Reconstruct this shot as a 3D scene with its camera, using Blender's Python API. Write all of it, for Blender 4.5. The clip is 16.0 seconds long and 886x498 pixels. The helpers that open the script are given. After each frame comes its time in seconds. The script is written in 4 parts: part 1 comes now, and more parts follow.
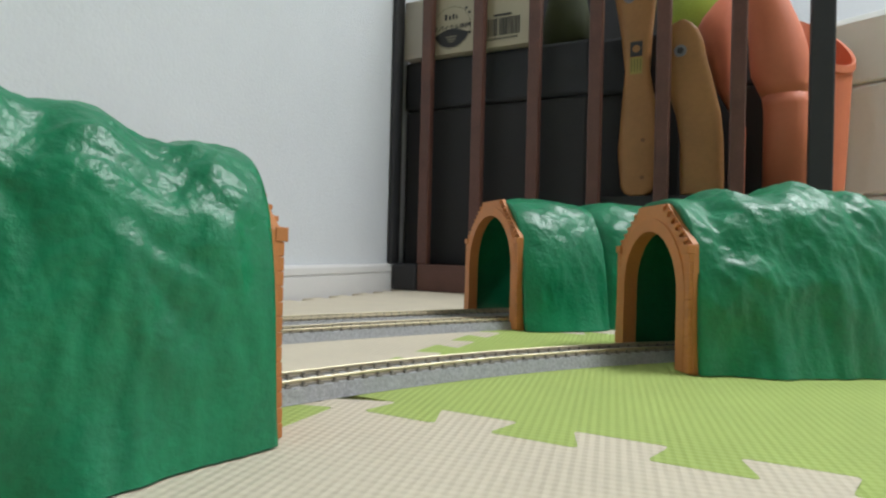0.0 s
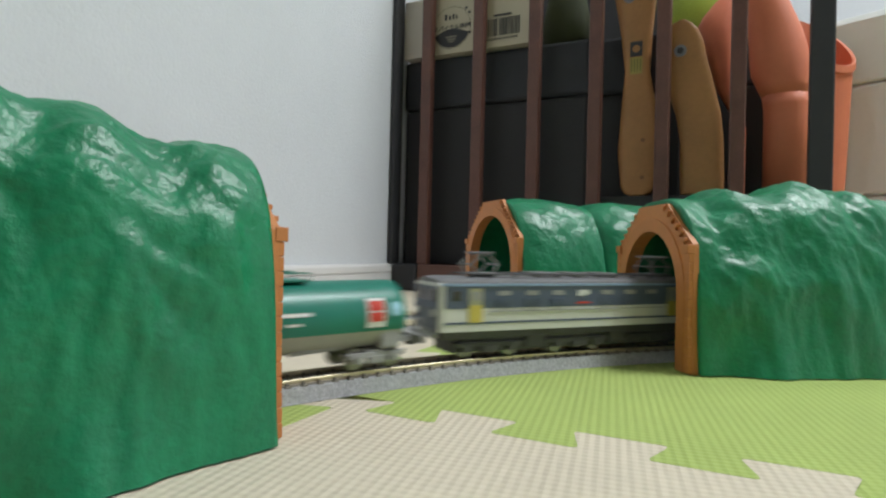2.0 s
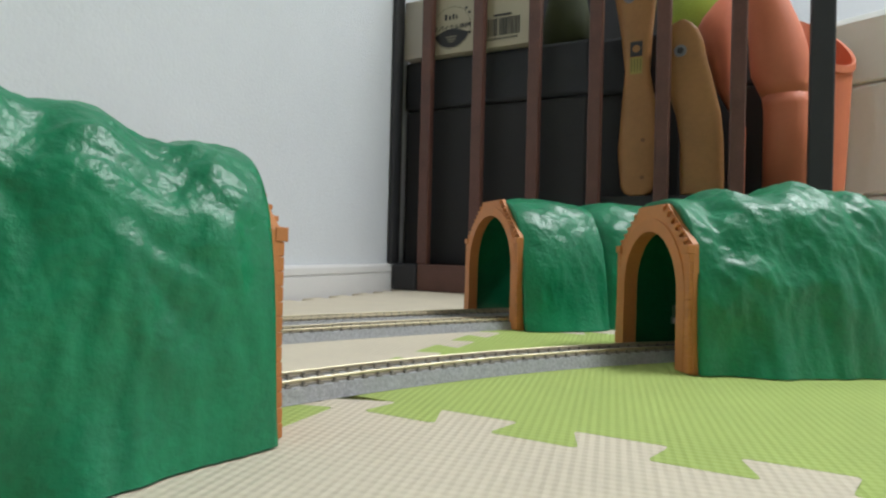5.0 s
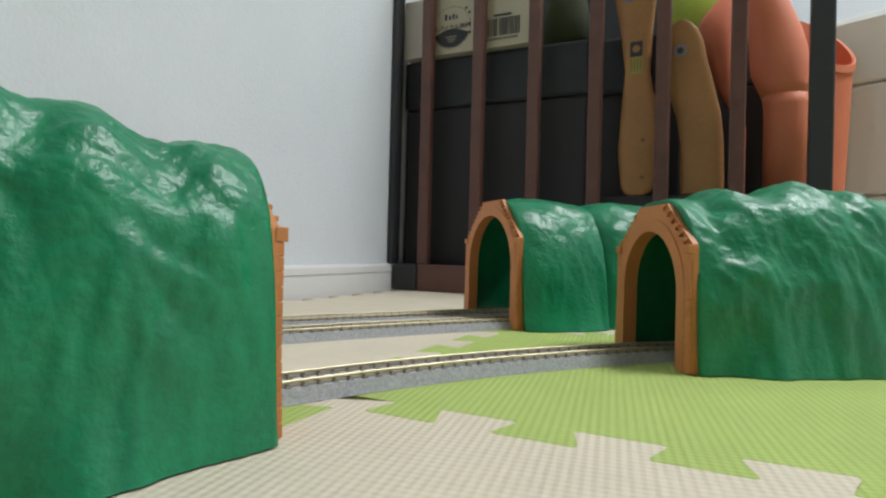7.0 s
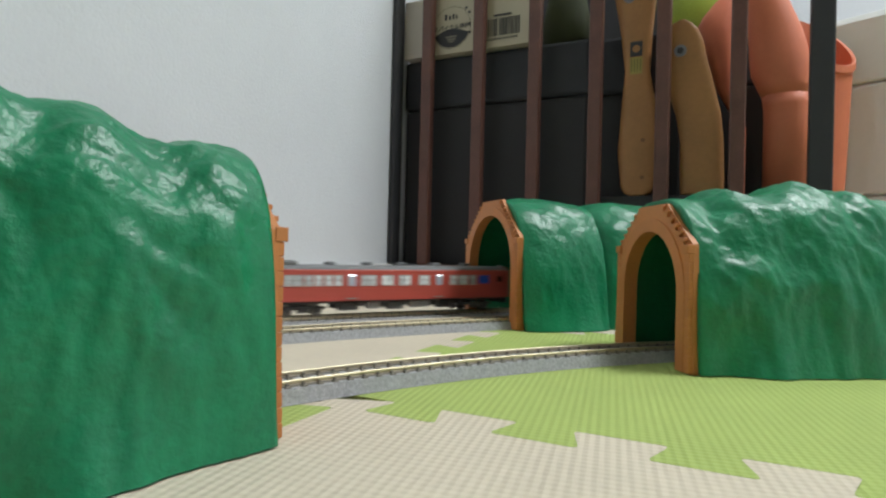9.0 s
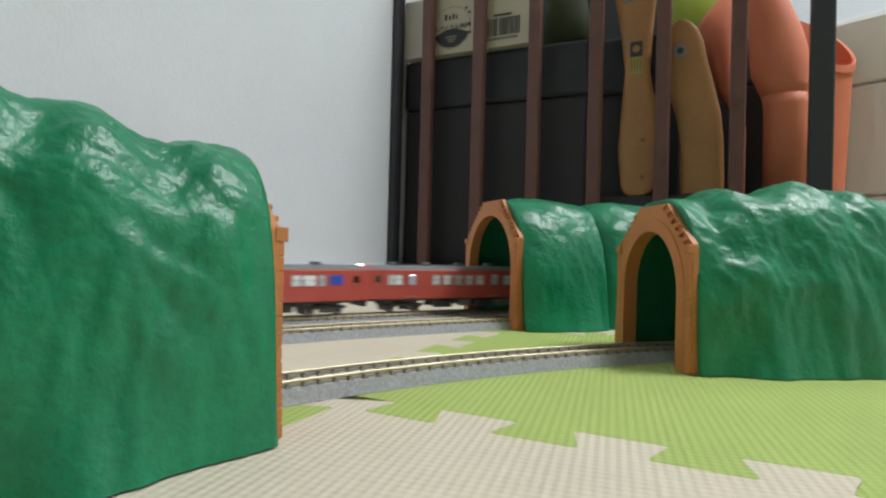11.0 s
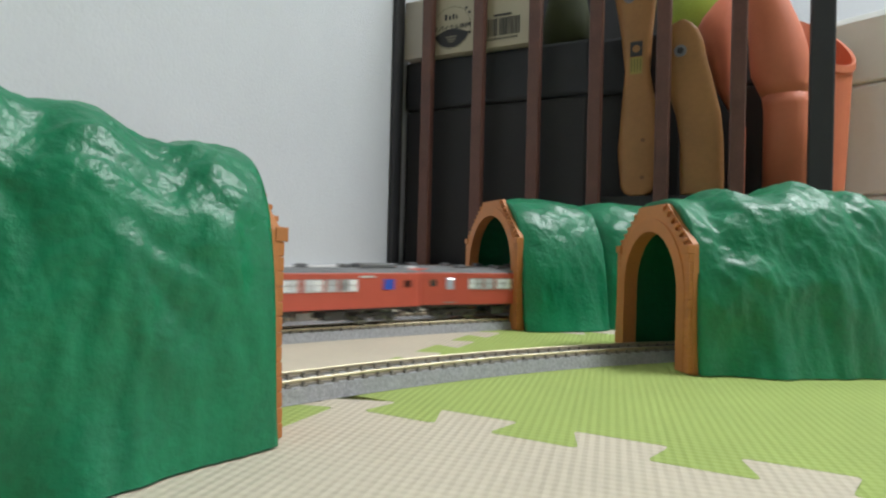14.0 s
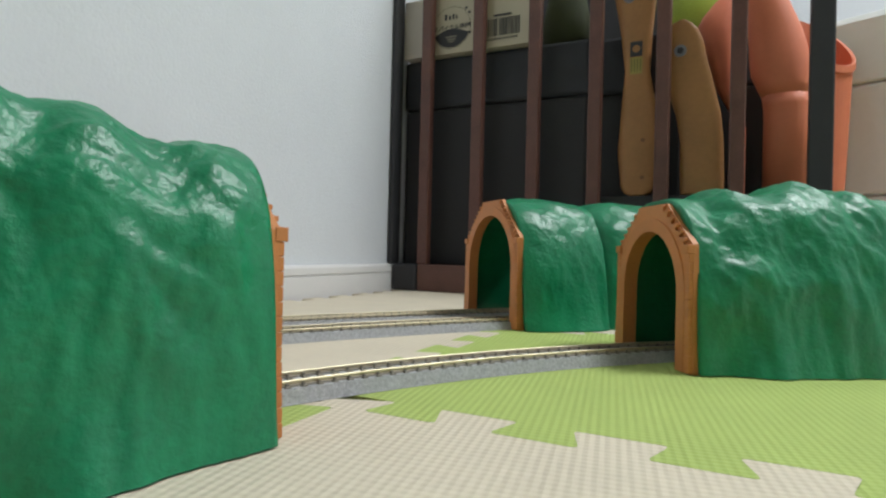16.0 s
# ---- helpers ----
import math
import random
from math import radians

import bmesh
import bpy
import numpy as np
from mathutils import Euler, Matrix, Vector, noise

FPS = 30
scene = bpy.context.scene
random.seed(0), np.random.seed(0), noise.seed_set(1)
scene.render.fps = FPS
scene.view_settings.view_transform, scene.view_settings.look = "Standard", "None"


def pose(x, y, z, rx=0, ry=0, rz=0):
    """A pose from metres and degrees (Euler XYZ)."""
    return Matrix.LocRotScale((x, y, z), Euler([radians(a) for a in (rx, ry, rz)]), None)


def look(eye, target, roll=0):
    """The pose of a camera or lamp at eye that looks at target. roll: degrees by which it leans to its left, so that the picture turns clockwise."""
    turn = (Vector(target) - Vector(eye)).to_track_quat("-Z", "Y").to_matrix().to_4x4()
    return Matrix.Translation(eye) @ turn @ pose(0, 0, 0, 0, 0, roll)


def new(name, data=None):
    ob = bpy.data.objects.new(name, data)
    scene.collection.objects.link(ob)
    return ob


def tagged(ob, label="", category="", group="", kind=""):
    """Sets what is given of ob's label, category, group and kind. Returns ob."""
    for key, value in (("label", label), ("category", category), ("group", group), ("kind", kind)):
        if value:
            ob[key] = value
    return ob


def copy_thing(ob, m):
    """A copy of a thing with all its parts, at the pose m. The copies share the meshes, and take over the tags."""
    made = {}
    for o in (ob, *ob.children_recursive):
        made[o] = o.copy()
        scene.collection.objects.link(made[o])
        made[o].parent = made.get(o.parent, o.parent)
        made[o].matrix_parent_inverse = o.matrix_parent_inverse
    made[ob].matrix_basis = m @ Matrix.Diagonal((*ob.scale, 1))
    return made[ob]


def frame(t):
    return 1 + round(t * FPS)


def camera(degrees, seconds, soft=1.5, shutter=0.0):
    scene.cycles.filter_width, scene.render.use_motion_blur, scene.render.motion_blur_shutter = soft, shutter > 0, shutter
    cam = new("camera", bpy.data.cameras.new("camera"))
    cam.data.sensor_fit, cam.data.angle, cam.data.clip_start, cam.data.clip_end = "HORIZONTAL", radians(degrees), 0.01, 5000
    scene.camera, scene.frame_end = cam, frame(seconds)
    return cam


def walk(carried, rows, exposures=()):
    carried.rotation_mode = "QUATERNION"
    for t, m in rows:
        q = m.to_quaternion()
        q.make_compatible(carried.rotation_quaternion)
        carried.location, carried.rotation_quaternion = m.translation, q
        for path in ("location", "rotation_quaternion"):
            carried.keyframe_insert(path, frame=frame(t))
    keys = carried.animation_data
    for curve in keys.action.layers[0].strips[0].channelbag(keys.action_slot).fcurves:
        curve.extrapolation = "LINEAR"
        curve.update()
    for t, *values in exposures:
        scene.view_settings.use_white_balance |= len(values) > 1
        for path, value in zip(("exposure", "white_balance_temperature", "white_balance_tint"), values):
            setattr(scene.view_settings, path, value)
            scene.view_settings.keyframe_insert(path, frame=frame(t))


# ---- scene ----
# x to the right and y away from the standing camera; the room is turned by 26 degrees
ROOM_TURN = -26.0
cam = camera(76.2, 16.0, soft=2.3, shutter=1.0)
CAM_POSE = look((0, 0, 0.0696), (0, 1, 0.0696 + 0.0034), 1.43)
walk(cam, [(0.0, CAM_POSE), (16.0, CAM_POSE)])

# ---- world and lamps ----
scene.view_settings.exposure = 0.0
world = bpy.data.worlds.new("world")
scene.world = world
world.use_nodes = True
world.node_tree.nodes["Background"].inputs[0].default_value = (0.75, 0.85, 1.0, 1)
world.node_tree.nodes["Background"].inputs[1].default_value = 0.05


def area_lamp(name, eye, target, sx, sy, power, colour):
    data = bpy.data.lights.new(name, "AREA")
    data.shape, data.size, data.size_y, data.energy, data.color = "RECTANGLE", sx, sy, power, colour
    ob = new(name, data)
    ob.matrix_world = look(eye, target)
    return ob


# the room's one ceiling lamp
LAMP = (1.40, 0.25, 2.27)
area_lamp("ceiling_lamp_light", LAMP, (LAMP[0], LAMP[1], 0), 0.70, 0.70, 54.5, (0.92, 0.97, 1.0))

# ---- tracks: arcs that all turn to the right, as (radius, degrees); radius 0 is a straight, with metres ----
class Line:
    def __init__(self, x, y, heading, segments, back):
        self.pieces = []
        # the piece that leads up to the start, kept with negative lengths
        s, p, h = 0.0, (x, y), heading
        for r, a in segments:
            length = a if r == 0 else r * radians(a)
            self.pieces.append((s, s + length, p, h, r, 1))
            p, h = self.step(p, h, r, length)
            s += length
        self.end = s
        s, p, h = 0.0, (x, y), heading
        for r, a in back:
            length = a if r == 0 else r * radians(a)
            p, h = self.step(p, h, r, -length)
            self.pieces.insert(0, (s - length, s, p, h, r, 1))
            s -= length
        self.start = s

    def step(self, p, h, r, d):
        if r == 0:
            return (p[0] + d * math.cos(h), p[1] + d * math.sin(h)), h
        cx, cy = p[0] + r * math.sin(h), p[1] - r * math.cos(h)
        g = h - d / r
        return (cx - r * math.sin(g), cy + r * math.cos(g)), g

    def at(self, s):
        """x, y and heading (radians from the x axis) at the length s."""
        for a, b, p, h, r, _ in self.pieces:
            if s <= b or b == self.end:
                (x, y), g = self.step(p, h, r, s - a)
                return x, y, g

    def side(self, s, off):
        """The point off metres to the left of the line."""
        x, y, h = self.at(s)
        return x - off * math.sin(h), y + off * math.cos(h)


def on_circle(cx, cy, r, theta):
    """Start of a line on a circle, theta degrees from the y axis towards x."""
    a = radians(theta)
    return cx + r * math.sin(a), cy + r * math.cos(a), -a


R_NEAR, R_BACK, GAP = 0.7137, 1.585, 0.0637
line_near = Line(*on_circle(0.384, -0.2868, R_NEAR, -33), [(R_NEAR, 196)], [(R_NEAR, 164)])
line_mid = Line(*on_circle(0.7936, -0.8787, R_BACK, -33), [(R_BACK, 5), (0.47, 54), (0, 1.9)], [(R_BACK, 3), (0.72, 28), (0, 2.6)])
line_far = Line(*on_circle(0.7936, -0.8787, R_BACK + GAP, -33), [(R_BACK + GAP, 5), (0.47 + GAP, 54), (0, 1.9)], [(R_BACK + GAP, 3), (0.72 + GAP, 28), (0, 2.6)])

# ---- materials ----
def material(name, colour, rough=0.5, metal=0.0, var=0.12, scale=40.0, bump=0.0, bump_scale=200.0, coat=0.0, emit=0.0, island=0.0, spec=0.5):
    """A surface with broad and fine variation of colour, and fine relief."""
    m = bpy.data.materials.new(name)
    m.use_nodes = True
    n, l = m.node_tree.nodes, m.node_tree.links
    b = n["Principled BSDF"]
    b.inputs["Roughness"].default_value = rough
    b.inputs["Metallic"].default_value = metal
    b.inputs["Coat Weight"].default_value = coat
    b.inputs["Specular IOR Level"].default_value = spec
    tex = n.new("ShaderNodeTexCoord")
    n1 = n.new("ShaderNodeTexNoise")
    n1.inputs["Scale"].default_value, n1.inputs["Detail"].default_value = scale, 5
    n2 = n.new("ShaderNodeTexNoise")
    n2.inputs["Scale"].default_value, n2.inputs["Detail"].default_value = scale * 9, 3
    l.new(tex.outputs["Object"], n1.inputs["Vector"])
    l.new(tex.outputs["Object"], n2.inputs["Vector"])
    add = n.new("ShaderNodeMath")
    add.operation = "MULTIPLY_ADD"
    l.new(n1.outputs["Fac"], add.inputs[0])
    add.inputs[1].default_value = 0.65
    half = n.new("ShaderNodeMath")
    half.operation = "MULTIPLY"
    half.inputs[1].default_value = 0.35
    l.new(n2.outputs["Fac"], half.inputs[0])
    l.new(half.outputs[0], add.inputs[2])
    ramp = n.new("ShaderNodeMapRange")
    ramp.inputs["From Min"].default_value, ramp.inputs["From Max"].default_value = 0.3, 0.7
    ramp.inputs["To Min"].default_value, ramp.inputs["To Max"].default_value = 1 - var, 1 + var
    l.new(add.outputs[0], ramp.inputs["Value"])
    mul = n.new("ShaderNodeVectorMath")
    mul.operation = "SCALE"
    mul.inputs[0].default_value = colour
    value = ramp.outputs[0]
    if island:
        info = n.new("ShaderNodeObjectInfo")
        r2 = n.new("ShaderNodeMapRange")
        r2.inputs["To Min"].default_value, r2.inputs["To Max"].default_value = 1 - island, 1 + island
        l.new(info.outputs["Random"], r2.inputs["Value"])
        m2 = n.new("ShaderNodeMath")
        m2.operation = "MULTIPLY"
        l.new(value, m2.inputs[0])
        l.new(r2.outputs[0], m2.inputs[1])
        value = m2.outputs[0]
    l.new(value, mul.inputs["Scale"])
    l.new(mul.outputs[0], b.inputs["Base Color"])
    rr = n.new("ShaderNodeMapRange")
    rr.inputs["To Min"].default_value, rr.inputs["To Max"].default_value = max(0.02, rough - 0.1), min(1, rough + 0.1)
    l.new(n1.outputs["Fac"], rr.inputs["Value"])
    l.new(rr.outputs[0], b.inputs["Roughness"])
    if bump:
        n3 = n.new("ShaderNodeTexNoise")
        n3.inputs["Scale"].default_value, n3.inputs["Detail"].default_value = bump_scale, 4
        l.new(tex.outputs["Object"], n3.inputs["Vector"])
        bp = n.new("ShaderNodeBump")
        bp.inputs["Strength"].default_value, bp.inputs["Distance"].default_value = bump, 0.001
        l.new(n3.outputs["Fac"], bp.inputs["Height"])
        l.new(bp.outputs[0], b.inputs["Normal"])
    if emit:
        b.inputs["Emission Color"].default_value = (*colour, 1)
        b.inputs["Emission Strength"].default_value = emit
    return m


def mat_foam(name, colour):
    """Foam with fine parallel ribs and a finer cross weave."""
    m = material(name, colour, 0.75, 0, 0.06, 25, 0, spec=0.25)
    n, l = m.node_tree.nodes, m.node_tree.links
    geo = n.new("ShaderNodeNewGeometry")
    heights = []
    for direction, pitch, weight in (((0.958, -0.287, 0), 0.0037, 1.0), ((0.31, 0.95, 0), 0.0036, 0.55)):
        dot = n.new("ShaderNodeVectorMath")
        dot.operation = "DOT_PRODUCT"
        dot.inputs[1].default_value = [c * 2 * math.pi / pitch for c in direction]
        l.new(geo.outputs["Position"], dot.inputs[0])
        s = n.new("ShaderNodeMath")
        s.operation = "SINE"
        l.new(dot.outputs["Value"], s.inputs[0])
        w = n.new("ShaderNodeMath")
        w.operation = "MULTIPLY"
        w.inputs[1].default_value = weight
        l.new(s.outputs[0], w.inputs[0])
        heights.append(w)
    both = n.new("ShaderNodeMath")
    l.new(heights[0].outputs[0], both.inputs[0])
    l.new(heights[1].outputs[0], both.inputs[1])
    bp = n.new("ShaderNodeBump")
    bp.inputs["Strength"].default_value, bp.inputs["Distance"].default_value = 0.4, 0.00034
    l.new(both.outputs[0], bp.inputs["Height"])
    l.new(bp.outputs[0], n["Principled BSDF"].inputs["Normal"])
    return m


M = {
    "cream_foam": mat_foam("cream_foam", (0.66, 0.585, 0.455)),
    "lime_foam": mat_foam("lime_foam", (0.40, 0.50, 0.145)),
    "wallpaper": material("wallpaper", (0.70, 0.725, 0.755), 0.8, 0, 0.03, 12, 0.5, 260, spec=0.3),
    "white_trim": material("white_trim", (0.78, 0.77, 0.76), 0.45, 0, 0.03, 20),
    "floor_wood": material("floor_wood", (0.30, 0.19, 0.10), 0.4, 0, 0.2, 8),
    "green_plastic": material("green_plastic", (0.002, 0.195, 0.082), 0.39, 0, 0.26, 34, 0.55, 330, spec=0.55),
    "orange_plastic": material("orange_plastic", (0.57, 0.215, 0.064), 0.5, 0, 0.10, 60, 0.2, 700, island=0.06),
    "ballast": material("ballast", (0.44, 0.445, 0.455), 0.85, 0, 0.30, 500, 1.0, 1500),
    "sleeper": material("sleeper", (0.205, 0.185, 0.150), 0.7, 0, 0.2, 300, island=0.2),
    "rail": material("rail", (0.68, 0.60, 0.43), 0.46, 1.0, 0.1, 200),
    "rail_web": material("rail_web", (0.24, 0.21, 0.16), 0.45, 0.0, 0.15, 200),
    "dark_wood": material("dark_wood", (0.120, 0.050, 0.036), 0.42, 0, 0.25, 30, 0.15, 300),
    "black_box": material("black_box", (0.026, 0.025, 0.027), 0.7, 0, 0.15, 30, 0.3, 600),
    "black_post": material("black_post", (0.03, 0.03, 0.033), 0.55, 0, 0.15, 30),
    "card": material("card", (0.50, 0.44, 0.32), 0.6, 0, 0.05, 30),
    "ink": material("ink", (0.028, 0.028, 0.03), 0.6, 0, 0.1, 50),
    "pale_wood": material("pale_wood", (0.37, 0.170, 0.055), 0.45, 0, 0.15, 18, 0.1, 200),
    "steel": material("steel", (0.25, 0.25, 0.26), 0.35, 1.0, 0.1, 100),
    "orange_tub": material("orange_tub", (0.64, 0.180, 0.088), 0.6, 0, 0.06, 20),
    "lime_cloth": material("lime_cloth", (0.38, 0.48, 0.06), 0.8, 0, 0.15, 30, 0.4, 300),
    "cabinet": material("cabinet", (0.83, 0.86, 0.84), 0.4, 0, 0.03, 15),
    "loco_blue": material("loco_blue", (0.085, 0.112, 0.170), 0.4, 0, 0.08, 80),
    "loco_cream": material("loco_cream", (0.66, 0.66, 0.62), 0.4, 0, 0.05, 80),
    "loco_end": material("loco_end", (0.10, 0.115, 0.15), 0.45, 0, 0.1, 80),
    "door_cream": material("door_cream", (0.40, 0.39, 0.25), 0.4, 0, 0.05, 80),
    # mirror-like, only for the added glint strips on the railcar doors
    "glint_metal": material("glint_metal", (0.92, 0.94, 0.97), 0.45, 1.0, 0.02, 60, spec=0.9),
    "loco_line": material("loco_line", (0.25, 0.36, 0.52), 0.4, 0, 0.05, 80),
    "loco_yellow": material("loco_yellow", (0.62, 0.50, 0.10), 0.4, 0, 0.05, 80),
    "roof_grey": material("roof_grey", (0.17, 0.17, 0.175), 0.5, 0, 0.12, 80),
    "under_grey": material("under_grey", (0.075, 0.075, 0.073), 0.55, 0, 0.2, 120),
    "wheel_metal": material("wheel_metal", (0.28, 0.27, 0.26), 0.35, 0.9, 0.15, 120),
    "tank_green": material("tank_green", (0.006, 0.185, 0.130), 0.38, 0, 0.08, 60, coat=0.06),
    "tank_grey": material("tank_grey", (0.36, 0.36, 0.32), 0.45, 0, 0.1, 60),
    "frame_grey": material("frame_grey", (0.31, 0.31, 0.30), 0.5, 0, 0.15, 90),
    "white_mark": material("white_mark", (0.8, 0.8, 0.78), 0.45, 0, 0.03, 60),
    "red_mark": material("red_mark", (0.60, 0.05, 0.03), 0.45, 0, 0.05, 60),
    "orange_mark": material("orange_mark", (0.70, 0.25, 0.10), 0.45, 0, 0.05, 60),
    "sky_mark": material("sky_mark", (0.35, 0.62, 0.72), 0.45, 0, 0.05, 60),
    "dc_red": material("dc_red", (0.58, 0.100, 0.078), 0.38, 0, 0.06, 60),
    "dc_orange": material("dc_orange", (0.66, 0.125, 0.082), 0.38, 0, 0.06, 60),
    "dc_roof": material("dc_roof", (0.20, 0.20, 0.20), 0.6, 0, 0.1, 60),
    # opaque panes: their pale, uneven colour stands for light seen through the windows
    "pane": material("pane", (0.78, 0.79, 0.82), 0.34, 0, 0.35, 90, spec=0.5, island=0.45),
    "door_pane": material("door_pane", (0.55, 0.58, 0.68), 0.30, 0, 0.2, 60, spec=0.5),
    "blue_blind": material("blue_blind", (0.05, 0.12, 0.62), 0.35, 0, 0.05, 60),
    "dark_glass": material("dark_glass", (0.02, 0.022, 0.025), 0.1, 0, 0.2, 60, spec=0.8),
    "lit_lamp": material("lit_lamp", (1.0, 0.93, 0.85), 0.3, 0, 0, 50, emit=3.0),
    "lamp_shade": material("lamp_shade", (1.0, 0.97, 0.92), 0.5, 0, 0, 50, emit=3.0),
}


# ---- mesh helpers ----
def part(name, bm, mat, parent=None, label="", smooth=False):
    """Links a bmesh as one mesh object, under a thing or a part."""
    bmesh.ops.recalc_face_normals(bm, faces=bm.faces)
    me = bpy.data.meshes.new(name)
    bm.to_mesh(me)
    bm.free()
    me.materials.append(M[mat])
    if smooth:
        for p in me.polygons:
            p.use_smooth = True
    ob = new(name, me)
    if parent:
        ob.parent = parent
    if label:
        tagged(ob, label)
    return ob


def box(bm, x0, x1, y0, y1, z0, z1, bevel=0.0, m=None):
    made = bmesh.ops.create_cube(bm, size=1.0)["verts"]
    for v in made:
        v.co = Vector(((x0 + x1) / 2 + v.co.x * (x1 - x0), (y0 + y1) / 2 + v.co.y * (y1 - y0), (z0 + z1) / 2 + v.co.z * (z1 - z0)))
        if m:
            v.co = m @ v.co
    if bevel:
        edges = list({e for v in made for e in v.link_edges})
        bmesh.ops.bevel(bm, geom=edges, offset=bevel, segments=2, profile=0.5, affect="EDGES")
    return bm


def one_box(*a, **k):
    return box(bmesh.new(), *a, **k)


def rod(bm, a, b, r, n=10, r2=None):
    """A round bar from a to b."""
    a, b = Vector(a), Vector(b)
    d = b - a
    m = Matrix.Translation((a + b) / 2) @ d.to_track_quat("Z", "Y").to_matrix().to_4x4()
    bmesh.ops.create_cone(bm, cap_ends=True, segments=n, radius1=r, radius2=r if r2 is None else r2, depth=d.length, matrix=m)
    return bm


def prism(bm, outline, a, b, place):
    """A slab between a and b along the third axis; place(u, v, w) gives the point."""
    lo = [bm.verts.new(place(u, v, a)) for u, v in outline]
    hi = [bm.verts.new(place(u, v, b)) for u, v in outline]
    bm.faces.new(lo)
    bm.faces.new(hi[::-1])
    n = len(outline)
    for i in range(n):
        bm.faces.new((lo[i], lo[(i + 1) % n], hi[(i + 1) % n], hi[i]))
    return bm


def sweep(bm, line, profile, a, b, step):
    """Sweeps a closed profile of (side, height) along a track line."""
    count = max(2, round((b - a) / step))
    rings = []
    for i in range(count + 1):
        s = a + (b - a) * i / count
        rings.append([bm.verts.new((*line.side(s, o), z)) for o, z in profile])
    n = len(profile)
    for r, q in zip(rings, rings[1:]):
        for j in range(n):
            bm.faces.new((r[j], r[(j + 1) % n], q[(j + 1) % n], q[j]))
    bm.faces.new(rings[0])
    bm.faces.new(rings[-1][::-1])
    return bm


def empty(name, m=None):
    ob = new(name)
    if m is not None:
        ob.matrix_world = m
    return ob


ROOM = pose(0, 0, 0, 0, 0, ROOM_TURN)


# ---- the room ----
WALL_X, FENCE_Y, FLOOR_Z = -0.519, 0.848, -0.010
X_EAST, Y_SOUTH, Y_NORTH, TOP = 2.75, -3.0, 1.62, 2.40


def structure(name, bm, mat, label, category):
    ob = part(name, bm, mat)
    ob.matrix_world = ROOM
    return tagged(ob, label, category, kind="structure")


def build_room():
    structure("floor", one_box(WALL_X - 0.1, X_EAST + 0.1, Y_SOUTH - 0.1, Y_NORTH + 0.1, FLOOR_Z - 0.05, FLOOR_Z), "floor_wood", "brown wooden floor under the foam mats", "floor")
    structure("ceiling", one_box(WALL_X - 0.1, X_EAST + 0.1, Y_SOUTH - 0.1, Y_NORTH + 0.1, TOP, TOP + 0.1), "wallpaper", "plain white papered ceiling of the room", "ceiling")
    structure("wall_west", one_box(WALL_X - 0.1, WALL_X, Y_SOUTH, Y_NORTH, FLOOR_Z, TOP), "wallpaper", "pale grey-white papered wall with fine texture", "wall")
    structure("wall_north", one_box(WALL_X - 0.1, X_EAST + 0.1, Y_NORTH, Y_NORTH + 0.1, FLOOR_Z, TOP), "wallpaper", "pale papered wall behind the wooden slats", "wall")
    structure("wall_east", one_box(X_EAST, X_EAST + 0.1, Y_SOUTH, Y_NORTH, FLOOR_Z, TOP), "wallpaper", "pale papered wall closing the room", "wall")
    structure("wall_south", one_box(WALL_X - 0.1, X_EAST + 0.1, Y_SOUTH - 0.1, Y_SOUTH, FLOOR_Z, TOP), "wallpaper", "pale papered wall behind the camera", "wall")
    bm = bmesh.new()
    t = WALL_X + 0.001
    profile = [(t, FLOOR_Z), (t + 0.008, FLOOR_Z), (t + 0.008, 0.0285), (t + 0.0055, 0.0295), (t + 0.0055, 0.031), (t + 0.008, 0.032), (t + 0.008, 0.041), (t + 0.006, 0.0445), (t, 0.0455)]
    prism(bm, profile, Y_SOUTH, FENCE_Y + 0.03, lambda u, v, w: (u, w, v))
    structure("baseboard", bm, "white_trim", "white moulded baseboard with a groove along the wall", "baseboard")


# ---- foam mats ----
TILE, PITCH, AMP = 0.290, 0.058, 0.0095
MAT_X, MAT_Y = -0.1772, 0.2142


def tooth_edge(length, sign):
    """Dovetail teeth along an edge: points (along, across); sign tells to which side the teeth stand."""
    points = []
    for k in range(int(round(length / PITCH))):
        c = (k + 0.5) * PITCH
        corners = [(c - PITCH / 2, -AMP), (c - 0.0116, -AMP), (c - 0.0178, AMP), (c + 0.0178, AMP), (c + 0.0116, -AMP), (c + PITCH / 2, -AMP)]
        for before, at, after in zip(corners, corners[1:], corners[2:]):
            va, vb = Vector(before) - Vector(at), Vector(after) - Vector(at)
            pa, pb = Vector(at) + va.normalized() * 0.0032, Vector(at) + vb.normalized() * 0.0032
            for f in (0.0, 0.33, 0.67, 1.0):
                q = pa * (1 - f) ** 2 + Vector(at) * (2 * f * (1 - f)) + pb * f ** 2
                points.append((q.x, q.y * sign))
    return points


